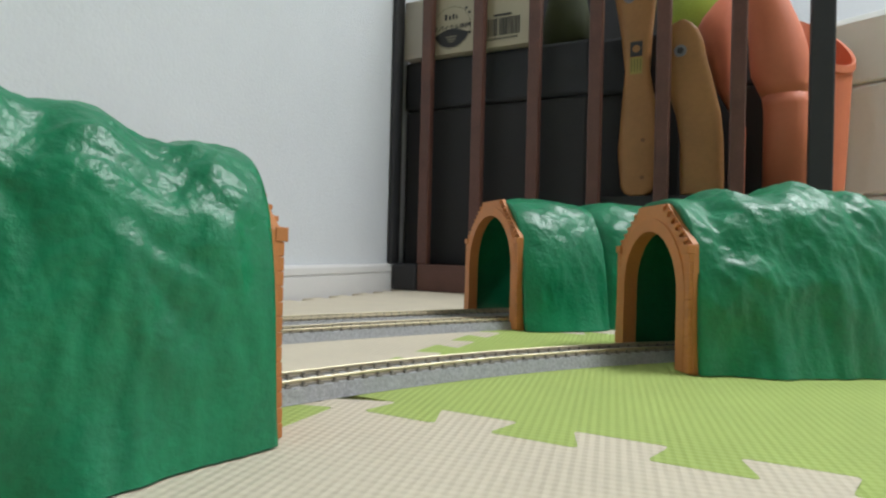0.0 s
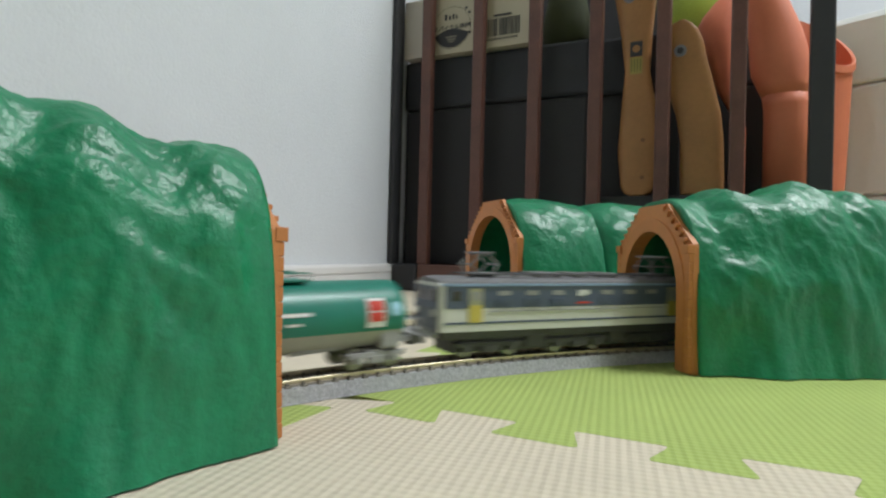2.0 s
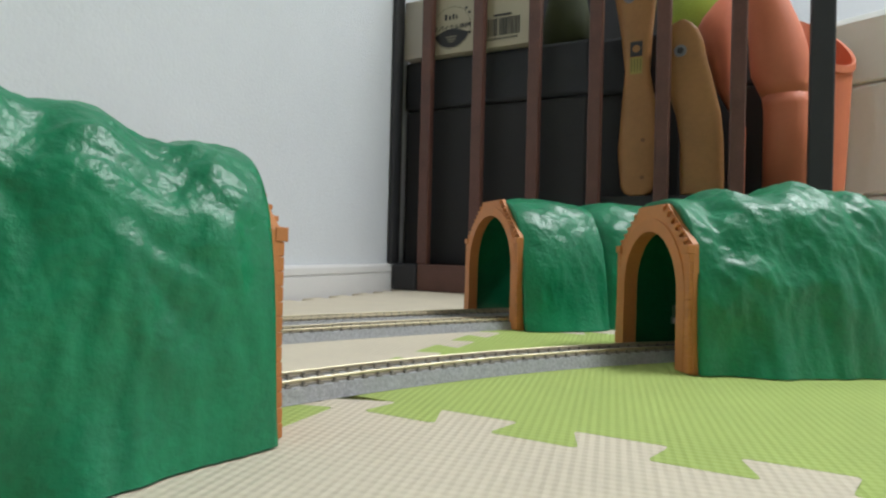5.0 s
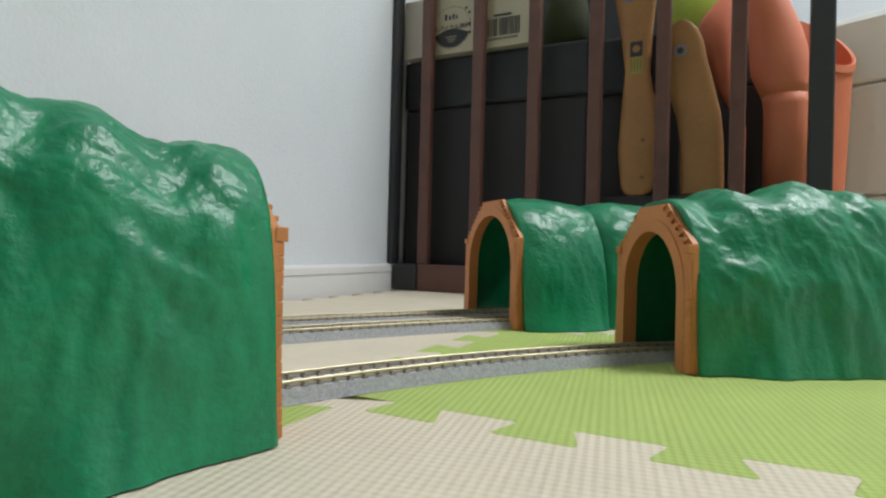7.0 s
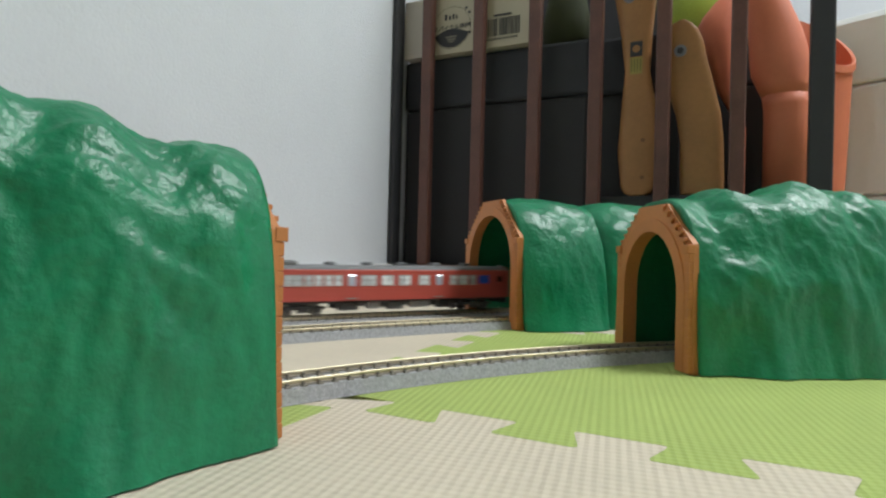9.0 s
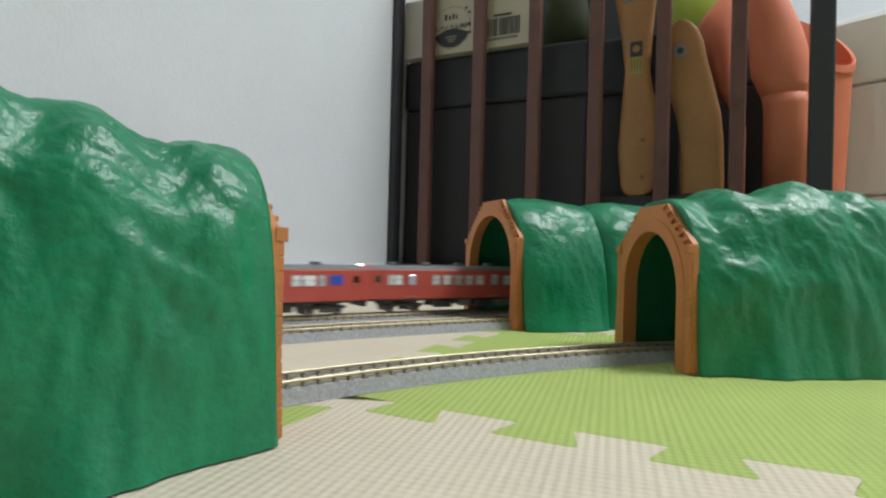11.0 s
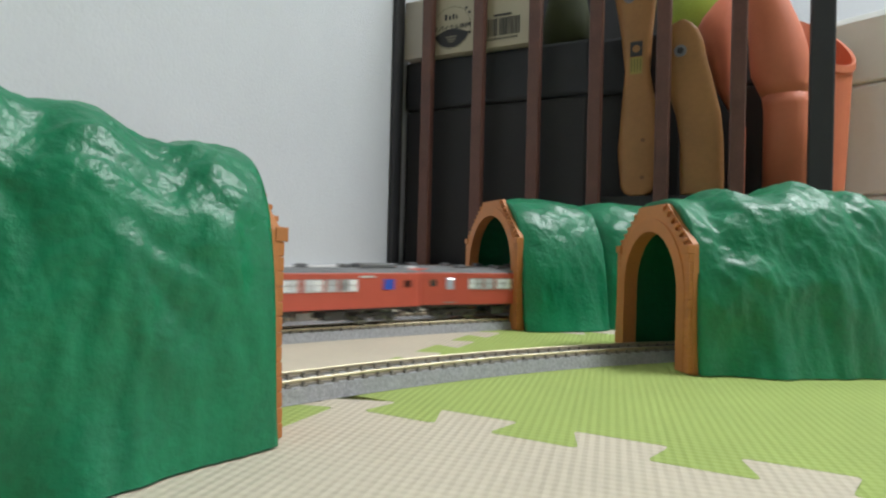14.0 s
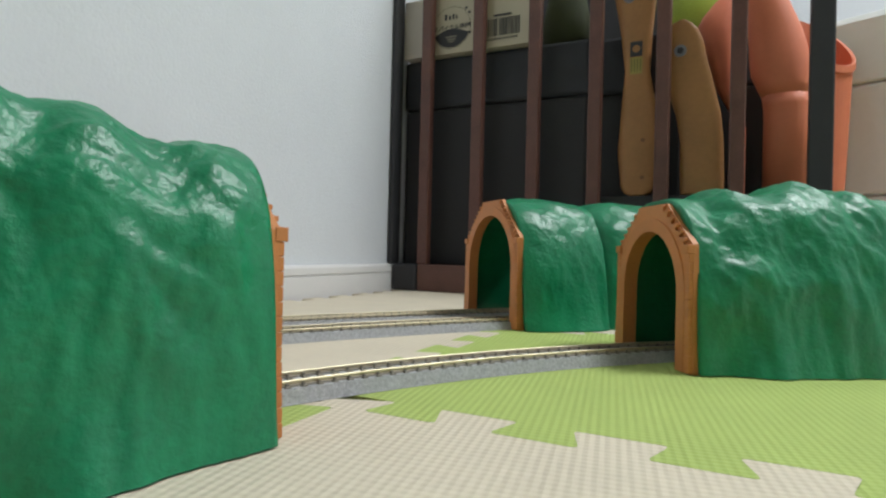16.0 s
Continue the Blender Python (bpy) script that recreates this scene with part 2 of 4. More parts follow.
def foam_tile(ix, iy):
    """One mat of the chequer; its teeth fit those of its neighbours."""
    x0, y0 = MAT_X + ix * TILE, MAT_Y + iy * TILE
    shift = 0.0175 if iy < 0 else 0.0
    lime = (ix + iy) % 2 == 0 and (ix, iy) not in ((-1, 1), (0, 2), (-1, -1 + 4))
    # horizontal edges: the nearer tile's teeth reach into the farther; upright edges: lime reaches into cream
    edge = x0 - (0.028 if ix == -1 else 0.0)
    low = [(x0 + a, y0 + c) for a, c in tooth_edge(TILE, 1)]
    high = [(x0 + a, y0 + TILE + c) for a, c in tooth_edge(TILE, 1)]
    left_sign, right_sign = (-1, 1) if lime else (1, -1)
    left = [(edge + shift + c, y0 + a) for a, c in tooth_edge(TILE, left_sign)]
    right = [(x0 + TILE + shift + c, y0 + a) for a, c in tooth_edge(TILE, right_sign)]
    corners = [(edge + shift, y0), (x0 + TILE + shift, y0), (x0 + TILE + shift, y0 + TILE), (edge + shift, y0 + TILE)]
    if low and shift:
        low = [p for p in low if p[0] > x0 + shift]
        high = [p for p in high if p[0] > x0 + shift]
    outline = [corners[0]] + low + [corners[1]] + right + [corners[2]] + high[::-1] + [corners[3]] + left[::-1]
    cx, cy = x0 + TILE / 2, y0 + TILE / 2
    bm = bmesh.new()
    ring = outline
    e = 0.0006
    rings = []
    for z, k in ((FLOOR_Z, 0.0), (-e, 0.0), (-e * 0.3, 0.0006), (0.0, 0.0018)):
        rings.append([bm.verts.new((cx + (x - cx) * (1 - k), cy + (y - cy) * (1 - k), z)) for x, y in ring])
    for a, b in zip(rings, rings[1:]):
        for i in range(len(ring)):
            j = (i + 1) % len(ring)
            bm.faces.new((a[i], a[j], b[j], b[i]))
    bm.faces.new(rings[-1])
    bm.faces.new(rings[0][::-1])
    ob = part("foam_mat", bm, "lime_foam" if lime else "cream_foam")
    ob.matrix_world = ROOM
    colour = "lime green" if lime else "cream beige"
    tagged(ob, colour + " ribbed foam play mat with interlocking jigsaw edges", "play mat", "foam mats on the floor")


# ---- toy train tracks ----
RAIL_TOP, GAUGE = 0.0097, 0.0165


def sleeper_mesh():
    bm = bmesh.new()
    box(bm, -0.0013, 0.0013, -0.0122, 0.0122, 0.0060, 0.0072)
    for side in (-1, 1):
        for d in (-1, 1):
            y = side * (GAUGE / 2 + 0.0005) + d * 0.0013
            box(bm, -0.0006, 0.0006, y - 0.0005, y + 0.0005, 0.0071, 0.0084)
    me = bpy.data.meshes.new("sleeper")
    bm.to_mesh(me)
    bm.free()
    me.materials.append(M["sleeper"])
    return me


def build_track(line, a, b, shown_a, shown_b, sleeper, what):
    thing = tagged(empty("toy_railway_track", pose(0, 0, 0)), what, "toy track", "toy railway tracks", "thing")
    w = 0.0158
    bed = [(-w, 0.0002), (-w + 0.0006, 0.0012), (-0.0130, 0.0067), (0.0130, 0.0067), (w - 0.0006, 0.0012), (w, 0.0002)]
    part("ballast_bed", sweep(bmesh.new(), line, bed, a, b, 0.012), "ballast", thing, "grey speckled plastic ballast bed")
    for side in (1, -1):
        o = side * (GAUGE / 2 + 0.0005)
        foot = [(o - 0.0012, 0.0068), (o + 0.0012, 0.0068), (o + 0.0012, 0.0073), (o + 0.0006, 0.0077), (o - 0.0006, 0.0077), (o - 0.0012, 0.0073)]
        head = [(o - 0.0004, 0.0077), (o + 0.0004, 0.0077), (o + 0.0006, 0.0086), (o + 0.0006, RAIL_TOP - 0.0002), (o + 0.0004, RAIL_TOP), (o - 0.0004, RAIL_TOP), (o - 0.0006, RAIL_TOP - 0.0002), (o - 0.0006, 0.0086)]
        rail = part("rail", sweep(bmesh.new(), line, head, a, b, 0.01), "rail", thing, "thin brassy metal rail")
        part("rail_foot", sweep(bmesh.new(), line, foot, a, b, 0.01), "rail_web", rail)
    pitch = 0.0080
    rest = bmesh.new()
    n = int((b - a) / pitch)
    for i in range(n):
        s = a + (i + 0.5) * pitch
        x, y, h = line.at(s)
        m = Matrix.Translation((x, y, 0)) @ Matrix.Rotation(h, 4, "Z")
        if shown_a < s < shown_b:
            ob = new("sleeper", sleeper)
            ob.parent, ob.matrix_basis = thing, m
        else:
            c, d = m.to_translation(), m.to_3x3()
            quad = [rest.verts.new(c + d @ Vector(q)) for q in ((-0.0014, -0.0134, 0.0071), (0.0014, -0.0134, 0.0071), (0.0014, 0.0134, 0.0071), (-0.0014, 0.0134, 0.0071))]
            rest.faces.new(quad)
    tagged(part("sleeper_row", rest, "sleeper", thing), kind="stuff")
    return thing


# ---- toy tunnels ----
def portal_outline(w, s, a, t, steps=0):
    """Half outline of the portal: leg, shoulder slope and flat top (half width w, shoulder s, top a, half top t)."""
    points = [(w + 0.0030, 0), (w + 0.0008, s * 0.35), (w, s)]
    if not steps:
        return points + [(t, a)]
    for k in range(steps):
        y0, y1 = w + (t - w) * k / steps, w + (t - w) * (k + 1) / steps
        z0, z1 = s + (a - s) * k / steps, s + (a - s) * (k + 1) / steps
        points += [(y1 - 0.0022, z0 + 0.0004), (y1 - 0.0010, z1 - 0.0004), (y1, z1)] if k < steps - 1 else [(y1 - 0.0022, z0 + 0.0004), (y1, z1)]
    return points


def arch(wi, spring, top, n=16):
    return [(wi, 0)] + [(wi * math.cos(i / n * math.pi), spring + (top - spring) * math.sin(i / n * math.pi)) for i in range(n + 1)] + [(-wi, 0)]


def resample(points, count):
    lengths = [0.0]
    for p, q in zip(points, points[1:]):
        lengths.append(lengths[-1] + math.dist(p, q))
    out = []
    for i in range(count + 1):
        d, k = lengths[-1] * i / count, 0
        while k < len(points) - 2 and lengths[k + 1] < d:
            k += 1
        f = (d - lengths[k]) / max(1e-9, lengths[k + 1] - lengths[k])
        out.append((points[k][0] + (points[k + 1][0] - points[k][0]) * f, points[k][1] + (points[k + 1][1] - points[k][1]) * f))
    return out


def arched_plate(right, inner, x0, x1, n=150):
    """A plate between an outer outline and an arched opening."""
    bm = bmesh.new()
    outer = right + [(-y, z) for y, z in right[::-1]]
    o, i_ = resample(outer, n), resample(inner, n)
    grid = [[bm.verts.new((x, y, z)) for y, z in ring] for ring, x in ((o, x0), (i_, x0), (i_, x1), (o, x1))]
    for k in range(4):
        a, b = grid[k], grid[(k + 1) % 4]
        for j in range(n):
            bm.faces.new((a[j], a[j + 1], b[j + 1], b[j]))
    bm.faces.new([grid[k][0] for k in range(4)])
    bm.faces.new([grid[k][-1] for k in range(4)][::-1])
    return bm


def build_portal(thing, w, s, a, t, wi, spring, top, steps=6):
    """A thin back plate, a stepped front layer, an arch ring of stones and block courses up the legs."""
    inner = arch(wi, spring, top)
    plate_ob = part("portal", arched_plate(portal_outline(w, s, a, t), inner, 0.0010, 0.0046), "orange_plastic", thing, "orange-brown plastic tunnel portal with stepped shoulders")
    slim = portal_outline(w - 0.0012, s, a - 0.0008, t, steps)
    part("stepped_front", arched_plate(slim, inner, -0.0008, 0.0010), "orange_plastic", plate_ob)
    band = arch(wi + 0.0085, spring, top + 0.0080)
    ring = [(y, z) for y, z in band[: len(band) // 2 + 1]]
    part("arch_ring", arched_plate(ring, arch(wi - 0.0006, spring, top - 0.0006), -0.0016, 0.0085), "orange_plastic", plate_ob)
    rows = 14
    for side in (1, -1):
        for k in range(rows):
            z0, z1 = s * k / rows + 0.00015, s * (k + 1) / rows - 0.00015
            flare = 0.0022 * max(0.0, 1 - (k + 0.5) / rows / 0.4)
            y0, y1 = (w - 0.0055) * side, (w + flare) * side
            part("edge_block", one_box(-0.0013, 0.0024, min(y0, y1), max(y0, y1), z0, z1, 0.0003), "orange_plastic", plate_ob)
        y0, y1 = (w - 0.007) * side, (w + 0.0004) * side
        part("shoulder_block", one_box(-0.0026, 0.0024, min(y0, y1), max(y0, y1), s - 0.0055, s - 0.0002, 0.0004), "orange_plastic", plate_ob)
        for k in range(steps - 1):
            y = w + (t - w) * (k + 0.88) / steps
            z = s + (a - s) * (k + 1) / steps
            part("step_block", one_box(-0.0013, 0.0024, min((y - 0.005) * side, (y - 0.0004) * side), max((y - 0.005) * side, (y - 0.0004) * side), z - 0.0024, z - 0.0004, 0.0003), "orange_plastic", plate_ob)


def hill_point(s, f, p):
    """A point of the hill's skin: s metres along the tunnel, f from 0 (one foot) over the top to 1 (other foot)."""
    a = math.pi * f
    n = 2.0 / (p["power"] + (p["front_power"] - p["power"]) * math.exp(-max(0.0, s) / 0.016))
    rise = 1 - math.exp(-max(0.0, s + 0.004) / p["fillet"])
    tail = 1 - math.exp(-max(0.0, p["length"] - s + 0.004) / 0.012)
    h = (p["h0"] + (p["h1"] - p["h0"]) * rise) * (1 - p["droop"] * (1 - tail))
    w = (p["w0"] + (p["w1"] - p["w0"]) * rise) * (1 - 0.55 * p["droop"] * (1 - tail))
    for at, size, lift in p["humps"]:
        h += lift * math.exp(-((s - at) / size) ** 2)
    c, q = math.cos(a), math.sin(a)
    y = w * math.copysign(abs(c) ** n, c)
    z = h * abs(q) ** n
    seed = p["seed"]
    arc = (f - 0.5) * 0.27
    lean = s - 0.42 * abs(arc)
    lump = noise.noise((s * 24 + seed, arc * 21, seed)) * 0.0075
    crag = (noise.ridged_multi_fractal((s * 21 - arc * 6 + seed, arc * 19, seed), 0.85, 2.15, 5, 0.9, 1.9) - 1.0) * 0.0032
    where = 0.5 + 0.9 * noise.noise((s * 16, arc * 14 + seed, 4.2 + seed))
    fold = (0.7 + 0.3 * p["rough"]) * (0.42 - abs(noise.noise((lean * 62 + seed, arc * 13, 2 * seed)))) * 0.0038 * max(0.05, where)
    crease = (0.40 - abs(noise.noise((lean * 150 + seed, arc * 26, 7 + seed)))) * 0.0026 * max(0.30, where)
    crumple = noise.noise((s * 150 + seed, arc * 190, 9.0)) * 0.0012
    facet = (abs(noise.noise((s * 47 - arc * 12 + seed, arc * 40, 3 + seed))) - 0.25) * 0.0036
    keep = min(1.0, (s + 0.002) / 0.016) * (0.75 + 0.25 * min(1.0, z / 0.05))
    wall = 1 - min(1.0, max(0.0, (z / h - 0.45) / 0.4))
    crag *= 0.90 + 0.20 * wall
    crumple *= 0.7 + 0.3 * wall
    d = (lump + crag + facet + fold + crease + crumple) * max(0.0, keep) * p["rough"]
    flare = (0.0035 + 0.0045 * noise.noise((s * 34 + seed, 0, c))) * math.exp(-z / 0.013)
    for at, size, out in p["swells"]:
        flare += out * math.exp(-((s - at) / size) ** 2 - z / 0.035)
    return y + c * (d + flare), z + q * d


def build_hill(thing, p, label):
    """Hollow green hill: outer skin, inner skin and end rims."""
    bm = bmesh.new()
    ns, nf = int(p["length"] / 0.0016), 110
    outer, inner = [], []
    for i in range(ns + 1):
        s = p["length"] * i / ns
        row, low = [], []
        for j in range(nf + 1):
            y, z = hill_point(s, j / nf, p)
            row.append(bm.verts.new((s + 0.0040, y, max(0.0003, z))))
            if i % 8 == 0 or i == ns:
                low.append(bm.verts.new((s + 0.0040, y * 0.93, max(0.0003, z * 0.95))))
        outer.append(row)
        if low:
            inner.append(low)
    for grid in (outer, inner):
        for a, b in zip(grid, grid[1:]):
            for j in range(nf):
                bm.faces.new((a[j], a[j + 1], b[j + 1], b[j]))
    for e in (0, -1):
        for j in range(nf):
            bm.faces.new((outer[e][j], outer[e][j + 1], inner[e][j + 1], inner[e][j]))
    part("hill", bm, "green_plastic", thing, label, smooth=True)


def build_tunnel(x, y, heading, portal, hill, label):
    thing = tagged(empty("toy_tunnel", pose(x, y, 0.0005, 0, 0, heading)), label, "toy tunnel", "toy tunnels over the tracks", "thing")
    build_hill(thing, hill, "glossy crumpled green plastic hill")
    if portal:
        build_portal(thing, *portal)
    return thing


build_room()
for ix in range(-1, 9):
    for iy in range(-11, 3):
        if (ix < 5 and iy >= -5) or ix < 0 or iy > 0:
            foam_tile(ix, iy)
SLEEPER = sleeper_mesh()
build_track(line_near, line_near.start, line_near.end, -0.35, 0.45, SLEEPER, "grey toy railway track in a wide curve on the foam mats")
build_track(line_mid, line_mid.start, line_mid.end, -0.35, 0.40, SLEEPER, "grey toy railway track beside a parallel one on the mats")
build_track(line_far, line_far.start, line_far.end, -0.35, 0.40, SLEEPER, "grey toy railway track running along the pale wall")

SMALL = (0.0515, 0.0765, 0.1035, 0.019, 0.0385, 0.046, 0.0865)
WIDE = (0.0590, 0.0830, 0.1200, 0.021, 0.0480, 0.055, 0.1060, 9)
build_tunnel(0.1415, 0.3850, 6, SMALL, {"length": 0.26, "power": 3.1, "front_power": 3.1, "fillet": 0.020, "h0": 0.1055, "h1": 0.114, "w0": 0.0535, "w1": 0.0600,
             "humps": [(0.018, 0.011, -0.0055), (0.034, 0.008, 0.0015), (0.056, 0.011, -0.003), (0.085, 0.022, 0.0060), (0.104, 0.008, -0.0050), (0.120, 0.012, 0.003), (0.160, 0.020, -0.007)],
             "swells": [(0.06, 0.03, 0.003)], "seed": 3.1, "rough": 0.72, "droop": 0.14}, "green plastic hill tunnel with an orange portal")
build_tunnel(0.0468, 0.5600, 20.7, WIDE, {"length": 0.083, "power": 3.2, "front_power": 3.0, "fillet": 0.014, "h0": 0.1190, "h1": 0.120, "w0": 0.0615, "w1": 0.0700,
             "humps": [(0.045, 0.015, 0.002)], "swells": [(0.05, 0.06, 0.006)], "seed": 8.4, "rough": 0.50, "droop": 0.02}, "green plastic hill tunnel with an orange portal over two tracks")
build_tunnel(0.1300, 0.5920, 14, None, {"length": 0.30, "power": 3.0, "front_power": 2.8, "fillet": 0.006, "h0": 0.100, "h1": 0.1215, "w0": 0.052, "w1": 0.073,
             "humps": [], "swells": [], "seed": 5.7, "rough": 0.5, "droop": 0.14}, "green plastic hill tunnel section standing behind another")
build_tunnel(-0.0932, 0.2436, 222, SMALL, {"length": 0.26, "power": 3.6, "front_power": 3.2, "fillet": 0.014, "h0": 0.1055, "h1": 0.1095, "w0": 0.0575, "w1": 0.0600,
             "humps": [(0.004, 0.008, 0.0015), (0.020, 0.010, 0.0040), (0.038, 0.010, -0.0020), (0.056, 0.012, 0.006), (0.090, 0.013, 0.016), (0.13, 0.04, 0.004)],
             "swells": [(0.052, 0.018, 0.007)], "seed": 1.3, "rough": 0.9, "droop": 0.14}, "large green plastic hill tunnel with an orange portal")


# ---- behind the slats ----
def room_thing(name, bm, mat, label, category, group="", smooth=False):
    ob = part(name, bm, mat, None, "", smooth)
    ob.matrix_world = ROOM
    return tagged(ob, label, category, group, "thing")


def loft(rows, n=28, power=2.4):
    """A rounded upright body: rows of (z, middle x, half width, middle y, half depth), closed at both ends."""
    bm = bmesh.new()
    rings = []
    for z, x, a, y, b in rows:
        ring = []
        for k in range(n):
            t = 2 * math.pi * k / n
            c, s = math.cos(t), math.sin(t)
            ring.append(bm.verts.new((x + a * math.copysign(abs(c) ** (2 / power), c), y + b * math.copysign(abs(s) ** (2 / power), s), z)))
        rings.append(ring)
    for p, q in zip(rings, rings[1:]):
        for k in range(n):
            bm.faces.new((p[k], p[(k + 1) % n], q[(k + 1) % n], q[k]))
    bm.faces.new(rings[0])
    bm.faces.new(rings[-1][::-1])
    return bm


SLAT_X0 = -0.4555


def build_fence():
    """Dark wooden slatted side: bottom rail, slats, black foot and a strip for the wall's shadow."""
    fence = tagged(empty("slatted_panel", ROOM), "dark brown wooden slatted panel standing by the wall", "slatted panel", kind="thing")
    part("bottom_rail", one_box(-0.4625, 0.140, FENCE_Y, FENCE_Y + 0.022, 0.0005, 0.046, 0.002), "dark_wood", fence)
    part("foot", one_box(-0.5100, -0.4630, FENCE_Y - 0.006, FENCE_Y + 0.030, 0.0005, 0.046, 0.004), "black_post", fence, "black plastic foot")
    # black strip stands in for the shadow at the end of the wall
    part("wall_shadow_strip", one_box(-0.5180, -0.5085, FENCE_Y - 0.008, FENCE_Y + 0.020, 0.0465, 0.83, 0.003), "black_post", fence, "slim black strip added for the shadow on the wall")
    for k in range(7):
        x = SLAT_X0 + 0.0949 * k
        h = 0.0098 if k < 6 else 0.0135
        part("slat", one_box(x - h, x + h, FENCE_Y + 0.002, FENCE_Y + 0.018, 0.0462, 0.78, 0.0025), "dark_wood" if k < 6 else "black_post", fence)
    part("top_rail", one_box(-0.5100, 0.140, FENCE_Y, FENCE_Y + 0.022, 0.7805, 0.83, 0.002), "dark_wood", fence)


def build_bin(x0, x1, y0, y1, top, lid, label):
    bin_ob = tagged(empty("storage_bin", ROOM), label, "storage bin", "dark storage bins", "thing")
    part("bin_body", one_box(x0 + 0.002, x1 - 0.002, y0 + 0.003, y1 - 0.003, 0.0008, top - lid, 0.006), "black_box", bin_ob)
    part("lid", one_box(x0, x1, y0, y1, top - lid + 0.0006, top, 0.006), "bin_lid", bin_ob, "dark grey fabric lid")


def lettering(words, x, z, y, size, parent, name="lettering", mat="ink"):
    """Printed words on an upright front."""
    curve = bpy.data.curves.new(name, "FONT")
    curve.body, curve.size, curve.align_x, curve.align_y, curve.extrude = words, size, "CENTER", "CENTER", 0.0002
    curve.offset = size * 0.02
    curve.materials.append(M[mat])
    ob = new(name, curve)
    ob.parent, ob.matrix_basis = parent, pose(x, y, z, 90, 0, 0)
    return ob


def build_carton():
    carton = tagged(empty("cotton_swab_carton", ROOM), "cream cardboard carton of cotton swabs with a round label and barcode", "carton", kind="thing")
    x0, x1, y, z0 = -0.5060, -0.2810, 0.8720, 0.4085
    part("carton_box", one_box(x0 + 0.040, x1, y, y + 0.030, z0, z0 + 0.13, 0.0015), "card", carton)
    part("side_flap", one_box(x0 - 0.0055, x0 + 0.0396, y - 0.001, y + 0.028, z0, z0 + 0.1015, 0.0012), "flap_card", carton, "pale plain cardboard end flap")
    cx, cz, r = -0.4195, z0 + 0.0440, 0.0360
    bm = bmesh.new()
    n = 48
    inner = [bm.verts.new((cx + (r - 0.0007) * math.cos(2 * math.pi * k / n), y - 0.0005, cz + (r - 0.0007) * math.sin(2 * math.pi * k / n))) for k in range(n)]
    outer = [bm.verts.new((cx + r * math.cos(2 * math.pi * k / n), y - 0.0005, cz + r * math.sin(2 * math.pi * k / n))) for k in range(n)]
    for k in range(n):
        bm.faces.new((inner[k], inner[(k + 1) % n], outer[(k + 1) % n], outer[k]))
    part("label_ring", bm, "ink", carton)
    # dark lens-shaped field at the foot of the round label
    bm = bmesh.new()
    pts = [(cx + (r - 0.002) * math.cos(a), cz + (r - 0.002) * math.sin(a)) for a in [math.pi + 0.35 + (math.pi - 0.7) * k / 14 for k in range(15)]]
    xa, xb = pts[0], pts[-1]
    pts += [(xb[0] + (xa[0] - xb[0]) * k / 8, xa[1] + 0.010 * math.sin(math.pi * k / 8)) for k in range(1, 8)]
    bm.faces.new([bm.verts.new((px_, y - 0.0005, pz)) for px_, pz in pts])
    part("label_field", bm, "ink", carton)
    for k, wd in enumerate((0.021, 0.017, 0.011)):
        part("text_bar", one_box(cx - wd / 2, cx + wd / 2, y - 0.0009, y - 0.0004, cz - 0.0160 - k * 0.0042, cz - 0.0149 - k * 0.0042), "card", carton)
    lettering("\u30b9\u30d1\u30a4\u30e9\u30eb\u7dbf\u68d2", cx, cz - 0.0002, y - 0.0006, 0.0098, carton)
    part("text_bar", one_box(cx - 0.024, cx + 0.024, y - 0.0006, y + 0.0004, cz - 0.0086, cz - 0.0072), "ink", carton)
    # the maker's mark as a plain shape
    for k, (dx, wd, hh) in enumerate(((-0.010, 0.006, 0.010), (-0.0025, 0.005, 0.007), (0.004, 0.005, 0.009), (0.010, 0.004, 0.007))):
        part("emblem_bar", one_box(cx + dx - wd / 2, cx + dx + wd / 2 - 0.0015, y - 0.0006, y + 0.0004, cz + 0.014, cz + 0.014 + hh, 0.0), "ink", carton)
    for dx, dz in ((0.027, 0.030), (0.033, 0.022), (0.033, 0.002), (0.034, -0.012)):
        part("dot", rod(bmesh.new(), (cx + dx, y - 0.0006, cz + dz), (cx + dx, y + 0.0004, cz + dz), 0.0024, 14), "ink", carton)
    rng = random.Random(5)
    x = -0.3555
    while x < -0.2985:
        wd = rng.choice((0.0006, 0.0010, 0.0016, 0.0021))
        part("barcode_bar", one_box(x, x + wd, y - 0.0006, y + 0.0004, z0 + 0.0180, z0 + 0.0470), "ink", carton)
        x += wd + rng.choice((0.0008, 0.0011, 0.0017))
    for k in range(12):
        part("digit_bar", one_box(-0.3550 + k * 0.0047, -0.3524 + k * 0.0047, y - 0.0006, y + 0.0004, z0 + 0.0110, z0 + 0.0150), "ink", carton)
    part("text_bar", one_box(-0.343, -0.311, y - 0.0006, y + 0.0004, z0 + 0.0500, z0 + 0.0535), "ink", carton)


